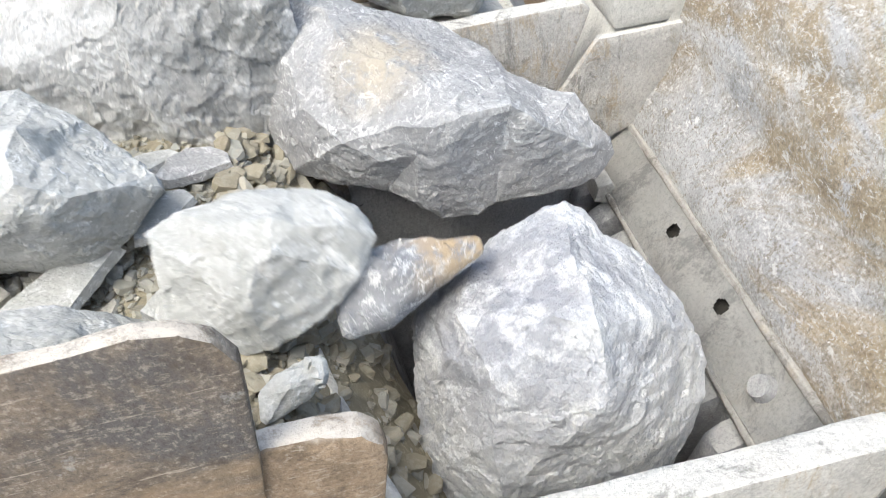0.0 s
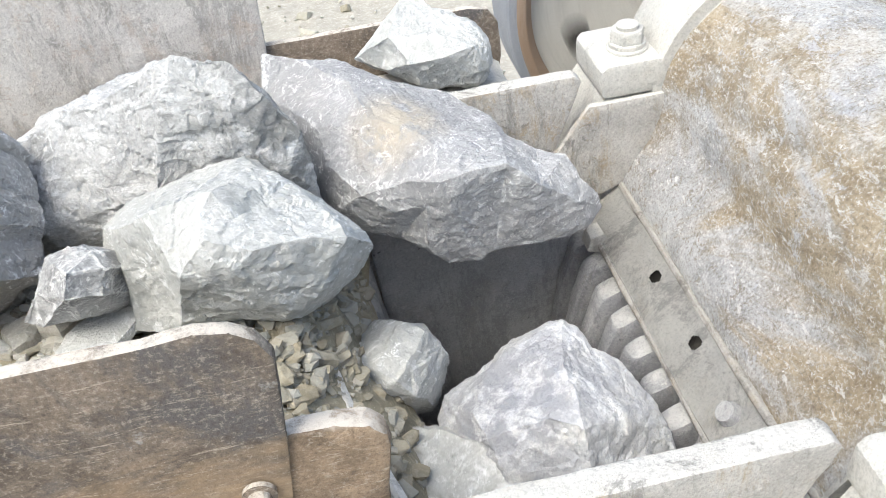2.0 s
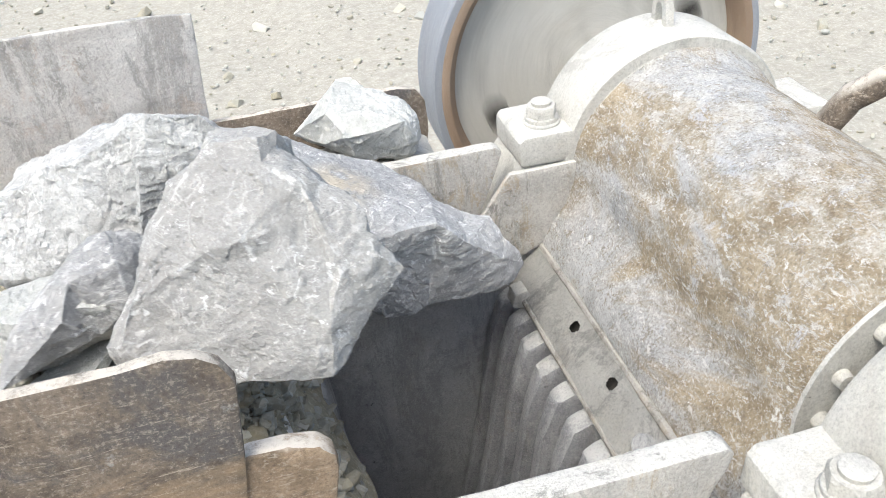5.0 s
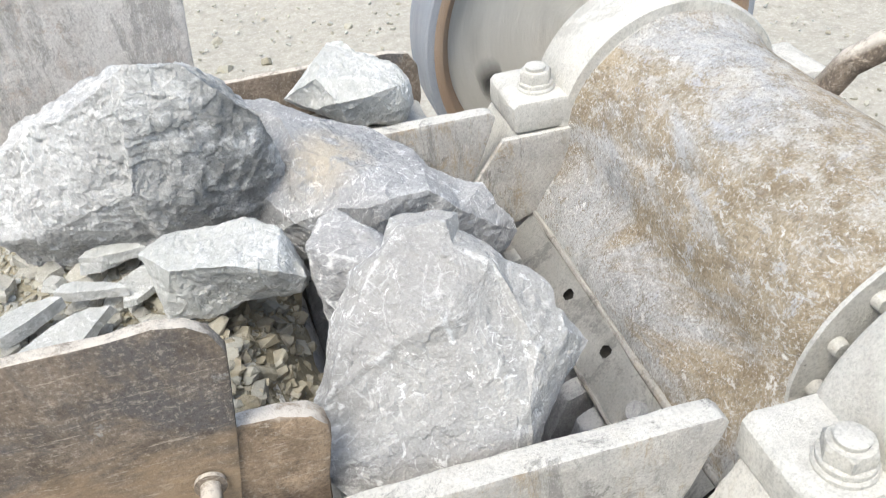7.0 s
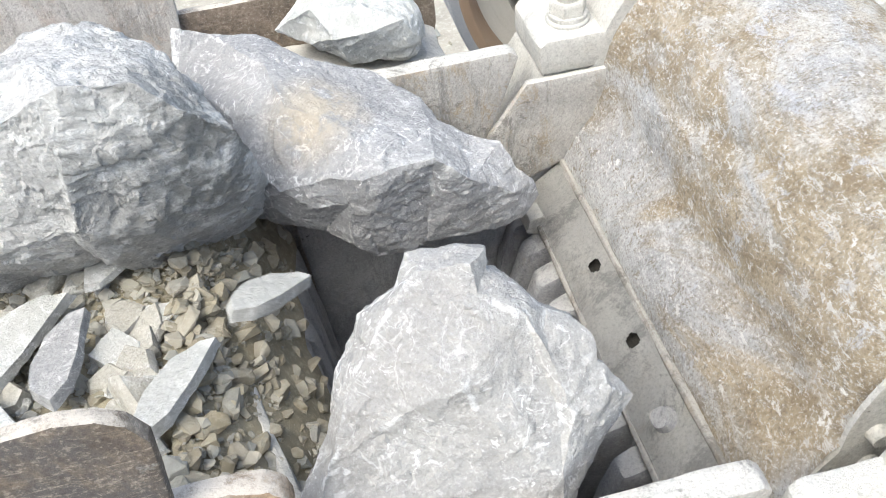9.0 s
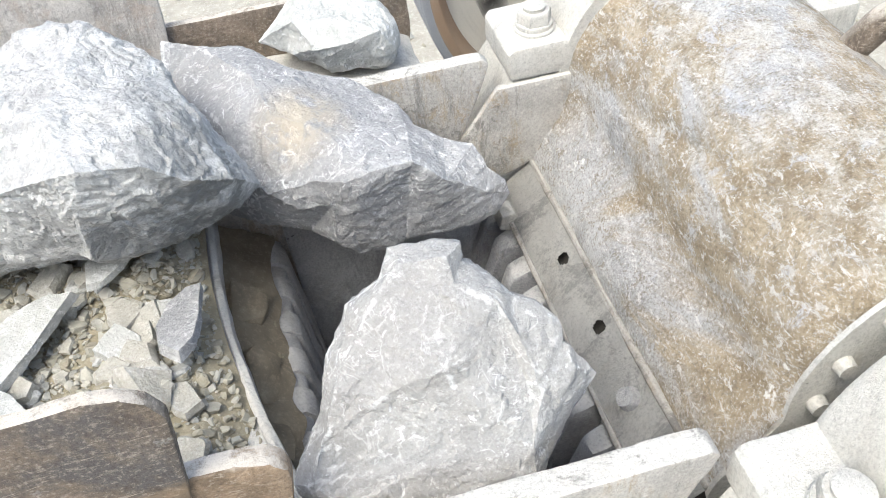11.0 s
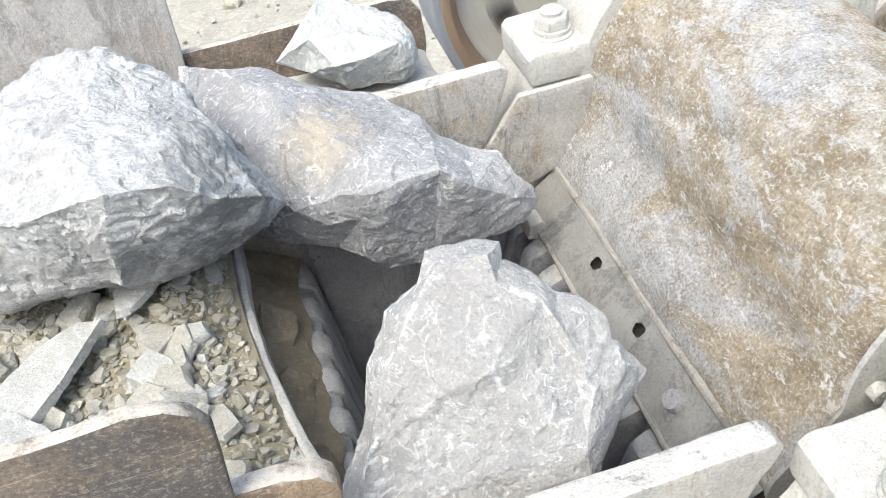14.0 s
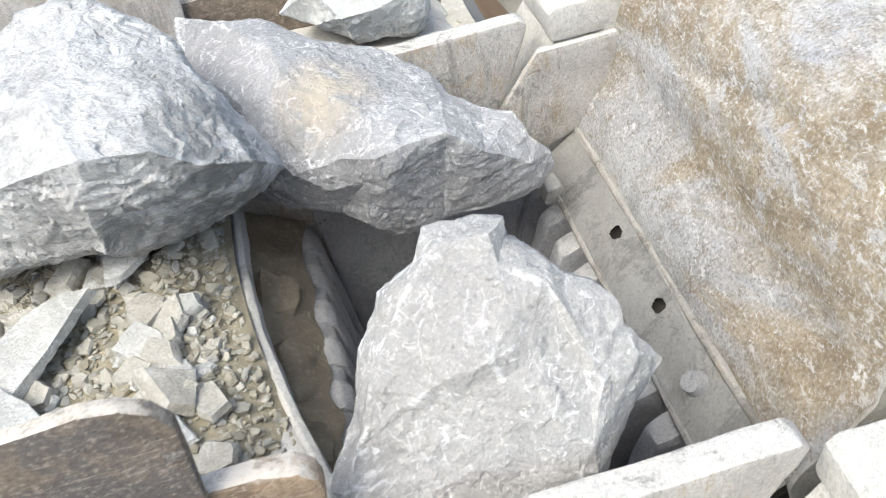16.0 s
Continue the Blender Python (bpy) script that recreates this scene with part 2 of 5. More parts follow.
M_PALE = rock_material("pale_veined_limestone", (0.425, 0.415, 0.397), (0.36, 0.349, 0.335), (0.465, 0.455, 0.437), 0.35, 0.3, 60, None, (1, 1, 1), 0, 1.0, 0.25)
M_GREY = rock_material("blue_grey_limestone", (0.42, 0.417, 0.416), (0.33, 0.328, 0.33), (0.47, 0.467, 0.465), 0.45, 0.4, 70, ((-0.062, -0.118, 0.16), 0.10, (0.58, 0.50, 0.37)), (1, 2.0, 1), 0, 1.0, 0.25)
M_DARK = rock_material("rough_dark_limestone", (0.50, 0.50, 0.495), (0.28, 0.28, 0.28), (0.66, 0.66, 0.65), 0.5, 0.9, 34, None, (1, 1, 1.8), 0.5, 1.0, 0.3)
# dark spot: D's rough grey lower front, with its shade painted in
M_DUSTY = rock_material("rough_limestone_with_shade_on_one_face", (0.64, 0.635, 0.62), (0.48, 0.475, 0.465), (0.73, 0.725, 0.71), 0.4, 0.9, 34, ((0.15, -0.20, 0.04), 0.21, (0.20, 0.20, 0.19)), (1, 1, 1.8), 0.35, 1.3, 0.3, 1.0, 0.03)
# the last colour is a blue-grey patch on the upper front, fading outward
M_WHITE = rock_material("white_crystalline_limestone", (0.82, 0.82, 0.82), (0.58, 0.585, 0.61), (0.87, 0.87, 0.86), 0.8, 1.0, 40, ((-0.06, -0.12, 0.21), 0.24, (0.30, 0.305, 0.335)), (1.6, 1, 1), 0.3, 1.2, 0.3, 1.0, 0.07)
M_GREEN = rock_material("greenish_pale_limestone", (0.55, 0.55, 0.525), (0.45, 0.455, 0.43), (0.63, 0.625, 0.605), 0.4, 0.6, 60, None, (1, 1, 1), 0.08, 1.0, 0.2)
M_CHIP = rock_material("dusty_grey_beige_chip", (0.47, 0.455, 0.405), (0.38, 0.36, 0.31), (0.56, 0.545, 0.49), 0.2, 0.3, 60, None, (1, 1, 1), 0, 0.8, 0.25, 0.4)
M_CAST = paint_material("dusty_cream_cast_steel", (0.64, 0.62, 0.57), (0.54, 0.52, 0.47), (0.42, 0.35, 0.26), 0.12)
M_WALL = paint_material("scuffed_grey_steel", (0.56, 0.54, 0.50), (0.41, 0.39, 0.36), (0.40, 0.32, 0.22), 0.38)
M_BARE = paint_material("worn_jaw_steel", (0.40, 0.40, 0.41), (0.29, 0.29, 0.305), (0.36, 0.31, 0.25), 0.15, 1.0, 0.6, (0.56, 0.55, 0.53))
M_LIP = paint_material("scuffed_grey_plate", (0.66, 0.65, 0.63), (0.53, 0.52, 0.50), (0.48, 0.42, 0.34), 0.26)
M_LINER = paint_material("dark_worn_liner", (0.48, 0.48, 0.48), (0.38, 0.38, 0.38), (0.42, 0.39, 0.35), 0.15, 1.0, 0.75, (0.60, 0.59, 0.57))
M_BEAD = paint_material("grey_weld_bead", (0.40, 0.38, 0.35), (0.27, 0.25, 0.225), (0.40, 0.33, 0.24), 0.3, 1.0, 0.8, (0.50, 0.48, 0.44))
M_COVER = worn_cover_material()
M_RUST = rust_material("rusty_steel", (0.225, 0.18, 0.14), 0.85)
M_PLATE = rust_material("rusty_steel_seeping_orange", (0.225, 0.18, 0.14), 0.85, 0.7)
M_CHEEK = rust_material("orange_brown_rusty_steel", (0.34, 0.25, 0.17), 0.2)
M_FARPLATE = paint_material("dusty_rust_grey_plate", (0.60, 0.575, 0.55), (0.48, 0.455, 0.43), (0.46, 0.38, 0.32), 0.3, 0.8)
M_GRAVEL = stones_material("crushed_stone", [(0.27, 0.24, 0.175), (0.43, 0.415, 0.35), (0.34, 0.31, 0.24), (0.49, 0.475, 0.42), (0.37, 0.37, 0.34), (0.30, 0.27, 0.20), (0.44, 0.42, 0.35), (0.48, 0.465, 0.42)])
M_SPILL = stones_material("spilling_stone", [(0.24, 0.205, 0.145), (0.38, 0.345, 0.265), (0.29, 0.255, 0.185), (0.44, 0.41, 0.34), (0.33, 0.33, 0.30), (0.27, 0.235, 0.165), (0.47, 0.45, 0.39)])
M_SOIL = soil_material("stony_brown_grit", (0.25, 0.22, 0.155), (0.38, 0.34, 0.25))
M_EARTH = soil_material("compacted_brown_dust", (0.22, 0.185, 0.135), (0.31, 0.265, 0.195))
M_GROUND = soil_material("pale_quarry_dust", (0.30, 0.28, 0.235), (0.40, 0.375, 0.325), 30)
M_RIM = paint_material("polished_blue_grey_rim", (0.34, 0.36, 0.40), (0.28, 0.30, 0.34), (0.34, 0.3, 0.26), 0.1, 1.0, 0.5)
M_RING = paint_material("rusty_brown_ring", (0.36, 0.25, 0.17), (0.27, 0.19, 0.13), (0.44, 0.33, 0.24), 0.2)
# near-black coat: the shade of deep openings put into the colour
M_HOLE_SHADE = paint_material("painted_cavity_shade", (0.05, 0.045, 0.04), (0.03, 0.03, 0.03), (0.06, 0.05, 0.04), 0.1, 1.0, 0.9, (0.06, 0.055, 0.05))


# ---------------------------------------------------------------- mesh helpers
def finish(name, bm, material, parent=None, label="", smooth=True):
    bmesh.ops.recalc_face_normals(bm, faces=bm.faces)
    me = bpy.data.meshes.new(name)
    bm.to_mesh(me)
    bm.free()
    me.materials.append(material)
    if smooth:
        me.shade_smooth()
        me.set_sharp_from_angle(angle=radians(34))
    ob = new(name, me)
    ob.parent = parent
    if label:
        ob["label"] = label
    return ob


def part(name, bm, material, parent, label="", smooth=True):
    return finish(name, bm, material, parent, label, smooth)


def thing(name, label, category, place=(0, 0, 0), group="", kind=""):
    ob = new(name)
    ob.location = place
    return tagged(ob, label, category, group, kind)


def box(x0, x1, y0, y1, z0, z1, bev=0.006, wear=0.0, seed=0):
    bm = bmesh.new()
    bmesh.ops.create_cube(bm, size=1)
    for v in bm.verts:
        v.co = Vector((x0 + (v.co.x + 0.5) * (x1 - x0), y0 + (v.co.y + 0.5) * (y1 - y0), z0 + (v.co.z + 0.5) * (z1 - z0)))
    if bev:
        bmesh.ops.bevel(bm, geom=bm.edges[:], offset=bev, segments=2, affect="EDGES", profile=0.6)
    if wear:
        rub(bm, wear, seed)
    return bm


def rub(bm, wear, seed, longest=0.03):
    """Split a form finely and push its skin in and out a little, as knocks and cast skin do."""
    split(bm, longest)
    bm.normal_update()
    off = Vector((seed * 3.1, seed * 1.7, seed * 0.9))
    for v in bm.verts:
        p = v.co * 14 + off
        v.co += v.normal * wear * (noise.noise(p) + 0.5 * noise.noise(p * 3.1))


def split(bm, longest):
    bmesh.ops.triangulate(bm, faces=bm.faces[:])
    for _ in range(9):
        far = [e for e in bm.edges if e.calc_length() > longest]
        if not far:
            break
        bmesh.ops.subdivide_edges(bm, edges=far, cuts=1)
        bmesh.ops.triangulate(bm, faces=[f for f in bm.faces if len(f.verts) > 3])


def prism(outline, y0, y1, bev=0.005, wear=0.0, seed=0):
    """An outline in x and z, drawn out along y."""
    bm = bmesh.new()
    a = [bm.verts.new((x, y0, z)) for x, z in outline]
    b = [bm.verts.new((x, y1, z)) for x, z in outline]
    n = len(outline)
    bm.faces.new(a)
    bm.faces.new(b[::-1])
    for i in range(n):
        bm.faces.new((a[i], b[i], b[(i + 1) % n], a[(i + 1) % n]))
    bmesh.ops.recalc_face_normals(bm, faces=bm.faces[:])
    if bev:
        bmesh.ops.bevel(bm, geom=bm.edges[:], offset=bev, segments=2, affect="EDGES", profile=0.6)
    if wear:
        rub(bm, wear, seed)
    return bm


def lathe(profile, centre, segments=96):
    """A profile of (y, radius), turned round an axis along y."""
    bm = bmesh.new()
    rings = []
    for y, r in profile:
        rings.append([bm.verts.new((centre[0] + r * math.cos(a), y, centre[1] + r * math.sin(a))) for a in (2 * math.pi * i / segments for i in range(segments))])
    for p, q in zip(rings, rings[1:]):
        for i in range(segments):
            j = (i + 1) % segments
            bm.faces.new((p[i], p[j], q[j], q[i]))
    return bm


def upright(profile, place, segments=24, hexed=()):
    """A profile of (z, radius) turned round a standing axis; rings named in hexed are six-sided."""
    bm = bmesh.new()
    rings = []
    for k, (z, r) in enumerate(profile):
        ring = []
        for i in range(segments):
            a = 2 * math.pi * i / segments
            f = math.cos(math.pi / 6) / math.cos((a % (math.pi / 3)) - math.pi / 6) if k in hexed else 1.0
            ring.append(bm.verts.new((place[0] + r * f * math.cos(a), place[1] + r * f * math.sin(a), place[2] + z)))
        rings.append(ring)
    for p, q in zip(rings, rings[1:]):
        for i in range(segments):
            j = (i + 1) % segments
            bm.faces.new((p[i], p[j], q[j], q[i]))
    bm.faces.new(rings[0][::-1])
    bm.faces.new(rings[-1])
    return bm


def hull_of(points):
    bm = bmesh.new()
    for p in points:
        bm.verts.new(p)
    out = bmesh.ops.convex_hull(bm, input=bm.verts[:])
    gone = {v for v in list(out["geom_interior"]) + list(out["geom_unused"]) if isinstance(v, bmesh.types.BMVert)}
    bmesh.ops.delete(bm, geom=list(gone), context="VERTS")
    return bm


def chip(p, scale, seed):
    """Height of a surface broken into flat, differently tilted chips."""
    q = p * scale
    near = noise.voronoi(q)[1][0]
    tilt = noise.cell_vector(near * 7.31 + Vector((seed, 0.5, 0.5))) - Vector((0.5, 0.5, 0.5))
    return (q - near).dot(tilt) + 0.35 * tilt.z


def rock_bmesh(corners, back, depth, seed, rough=0.010, longest=0.016):
    """A broken block: flat breaks between the corners, chipped edges, stepped and grained faces."""
    back = Vector(back)
    front = [Vector(c) for c in corners]
    rear = [p * 0.70 + back * (depth * 0.62 - 0.7 * p.dot(back)) for p in front[::2]]
    bm = hull_of(front + rear)
    bmesh.ops.dissolve_limit(bm, angle_limit=radians(14), verts=bm.verts[:], edges=bm.edges[:])
    bmesh.ops.bevel(bm, geom=bm.edges[:], offset=0.004, segments=1, affect="EDGES", clamp_overlap=True)
    split(bm, longest)
    bm.normal_update()
    o = Vector((seed * 7.3, seed * 2.9, seed * 5.1))
    for v in bm.verts:
        p = v.co + o
        w = p + 0.018 * noise.noise_vector(p * 11)
        soft = noise.noise(p * 4.0)
        fine = noise.noise(p * 45) + 0.6 * noise.noise(p * 95)
        h = 1.9 * chip(w, 7.0, seed) + 0.85 * chip(w, 19.0, seed + 1) + 0.4 * chip(w, 43.0, seed + 2)
        v.co += v.normal * rough * (h + 0.5 * soft + 0.12 * fine)
    return bm


def relief_bmesh(back, depth, outline, ridges, seed, rough=0.006, longest=0.010):
    """A broken block: flat breaks that meet along its ridges inside an uneven outline, over a tapering back.
    Places are (along, up, out) in the block's own plane, which faces away from back."""
    back = Vector(back).normalized()
    along = back.cross(Vector((0, 0, 1))).normalized()
    up = along.cross(back)
    flat, high = [Vector(p[:2]) for p in outline], [p[2] for p in outline]
    n = len(flat)
    lines = [(i, (i + 1) % n) for i in range(n)]
    for ridge in ridges:
        last = None
        for p in ridge:
            q = Vector(p[:2])
            k = next((i for i, f in enumerate(flat) if (f - q).length < 0.004), None)
            if k is None:
                k = len(flat)
                flat.append(q)
                high.append(p[2])
            if last is not None and last != k:
                lines.append((last, k))
            last = k
    verts, _, faces, source, _, _ = geometry.delaunay_2d_cdt(flat, lines, [list(range(n))], 1, 1e-5)
    bm = bmesh.new()
    front, rim = [], {}
    for v, from_ in zip(verts, source):
        if from_:
            d = high[from_[0]]
        else:
            d = min((((f - v).length, h) for f, h in zip(flat, high)))[1]
        bv = bm.verts.new(along * v.x + up * v.y - back * d)
        front.append(bv)
        for i in from_:
            if i < n:
                rim[i] = bv
    for f in faces:
        bm.faces.new([front[i] for i in f])
    mid = sum((Vector(p[:2]) for p in outline), Vector((0, 0))) / n
    level = sum(p[2] for p in outline) / n
    prev = [rim[i] for i in range(n)]
    for grow, deep in ((0.97, 0.33), (0.80, 0.74)):
        ring = []
        for i in range(n):
            q = mid + (flat[i] - mid) * grow * (1 + 0.05 * noise.noise((flat[i].x * 9, flat[i].y * 9, seed + deep)))
            d = level - depth * deep * (1 + 0.12 * noise.noise((flat[i].x * 6, flat[i].y * 6, seed)))
            ring.append(bm.verts.new(along * q.x + up * q.y - back * d))
        for i in range(n):
            j = (i + 1) % n
            bm.faces.new((prev[i], ring[i], ring[j], prev[j]))
        prev = ring
    tip = bm.verts.new(along * mid.x + up * mid.y - back * (level - depth))
    for i in range(n):
        bm.faces.new((prev[i], tip, prev[(i + 1) % n]))
    bmesh.ops.recalc_face_normals(bm, faces=bm.faces[:])
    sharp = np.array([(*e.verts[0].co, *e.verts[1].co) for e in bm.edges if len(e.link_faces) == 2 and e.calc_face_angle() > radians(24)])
    split(bm, longest)
    bm.normal_update()
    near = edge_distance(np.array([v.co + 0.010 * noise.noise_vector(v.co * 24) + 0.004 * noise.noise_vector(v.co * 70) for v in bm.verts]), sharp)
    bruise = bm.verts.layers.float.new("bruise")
    o = Vector((seed * 7.3, seed * 2.9, seed * 5.1))
    for v, d in zip(bm.verts, near):
        p = v.co + o
        w = p + 0.02 * noise.noise_vector(p * 9) + 0.006 * noise.noise_vector(p * 33)
        fine = noise.noise(p * 45) + 0.6 * noise.noise(p * 95)
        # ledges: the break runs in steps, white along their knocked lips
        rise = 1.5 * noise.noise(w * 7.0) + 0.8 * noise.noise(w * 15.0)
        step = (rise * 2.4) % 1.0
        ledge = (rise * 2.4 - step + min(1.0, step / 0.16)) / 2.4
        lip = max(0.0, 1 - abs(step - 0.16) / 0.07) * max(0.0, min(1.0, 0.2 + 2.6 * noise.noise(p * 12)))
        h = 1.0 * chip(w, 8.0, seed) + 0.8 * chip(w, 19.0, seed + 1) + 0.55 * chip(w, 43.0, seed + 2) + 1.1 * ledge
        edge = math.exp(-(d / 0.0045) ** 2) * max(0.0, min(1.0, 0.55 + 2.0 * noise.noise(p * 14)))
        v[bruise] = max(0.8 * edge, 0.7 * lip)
        v.co += v.normal * rough * (h * min(1.0, 0.55 + d / 0.03) + 0.25 * fine)
        v.co += 0.0018 * noise.noise_vector(p * 38) + 0.0014 * noise.noise_vector(p * 90)
    return bm


def edge_distance(places, edges):
    """How far each place lies from the nearest of the edges."""
    best = np.full(len(places), 9.0)
    for e in edges:
        a, d = e[:3], e[3:] - e[:3]
        f = np.clip((places - a) @ d / max(1e-9, d @ d), 0, 1)
        best = np.minimum(best, np.linalg.norm(places - a - f[:, None] * d, axis=1))
    return best


def pebble_shapes(count, seed):
    rng = random.Random(seed)
    out = []
    for _ in range(count):
        pts = []
        for _ in range(17):
            d = Vector((rng.gauss(0, 1), rng.gauss(0, 1), rng.gauss(0, 1))).normalized()
            pts.append(Vector((d.x, d.y * rng.uniform(0.7, 0.9), max(-0.36, min(0.36, d.z * 0.8)))) * rng.uniform(0.86, 1.0))
        bm = hull_of(pts)
        bm.verts.index_update()
        out.append(([v.co.copy() for v in bm.verts], [[v.index for v in f.verts] for f in bm.faces]))
        bm.free()
    return out


SHAPES = pebble_shapes(16, 5)


def heap(name, spots, material, seed, label, category, parent=None):
    """Many loose stones as one mesh. spots: (x, y, z, size)."""
    rng = random.Random(seed)
    vs, fs = [], []
    for x, y, z, s in spots:
        shape, faces = rng.choice(SHAPES)
        turn = Euler((rng.gauss(0, 0.28), rng.gauss(0, 0.28), rng.uniform(0, 6.3))).to_matrix()
        k = len(vs)
        sx, sy = rng.uniform(0.75, 1.25), rng.uniform(0.8, 1.1)
        vs += [tuple(turn @ Vector((p.x * s * sx, p.y * s * sy, p.z * s)) + Vector((x, y, z))) for p in shape]
        fs += [[i + k for i in f] for f in faces]
    me = bpy.data.meshes.new(name)
    me.from_pydata(vs, [], fs)
    me.materials.append(material)
    ob = new(name, me)
    ob.parent = parent
    return tagged(ob, label, category, kind="stuff")


# ---------------------------------------------------------------- ground
def build_ground():
    bm = bmesh.new()
    n = 120
    grid = {}
    for i in range(n + 1):
        for j in range(n + 1):
            u, w = 2 * i / n - 1, 2 * j / n - 1
            x, y = 260 * u * abs(u) ** 1.6, 5 + 260 * w * abs(w) ** 1.6
            near = max(0.0, 1 - math.hypot(x, y - 6) / 40)
            z = near * (0.10 * noise.noise((x * 0.5, y * 0.5, 0)) + 0.05 * noise.noise((x * 1.7, y * 1.7, 3)))
            grid[i, j] = bm.verts.new((x, y, z))
    for i in range(n):
        for j in range(n):
            bm.faces.new((grid[i, j], grid[i + 1, j], grid[i + 1, j + 1], grid[i, j + 1]))
    g = finish("ground", bm, M_GROUND)
    tagged(g, "pale dusty quarry ground strewn with stone chips", "ground", kind="structure")
    rng = random.Random(3)
    spots = []
    for _ in range(2600):
        x, y = rng.uniform(-4, 8), rng.uniform(2.4, 13)
        spots.append((x, y, 0.02 + 0.05 * noise.noise((x * 0.5, y * 0.5, 0)), rng.uniform(0.010, 0.03) if rng.random() < 0.93 else rng.uniform(0.04, 0.12)))
    heap("ground_stones", spots, M_GRAVEL, 11, "pale stone chips lying scattered on dusty ground", "stones")


# ---------------------------------------------------------------- crusher
AXIS = (0.85, 2.215)          # the shaft: x, z
NEAR, FAR = 0.60, 1.455       # inner faces of the side walls


def bolt(parent, place, size, label="dusty hexagonal nut on a threaded stud"):
    s = size
    b = part("nut", upright([(0.010, 0.93 * s), (0.016, 0.97 * s), (1.0 * s, 0.97 * s), (1.12 * s, 0.82 * s)], place, 24, (0, 1, 2)), M_CAST, parent, label)
    part("washer", upright([(-0.006, 1.12 * s), (0.003, 1.13 * s), (0.006, 1.06 * s)], place, 28), M_CAST, b)
    part("washer", upright([(0.006, 1.01 * s), (0.014, 1.02 * s), (0.016, 0.97 * s)], place, 28), M_CAST, b)
    part("stud", upright([(0.9 * s, 0.56 * s), (1.34 * s, 0.62 * s), (1.40 * s, 0.52 * s)], place, 20), M_CAST, b)


def arc(cx, cz, r, a0, a1, n):
    return [(cx + r * math.cos(radians(a0 + (a1 - a0) * i / n)), cz + r * math.sin(radians(a0 + (a1 - a0) * i / n))) for i in range(n + 1)]


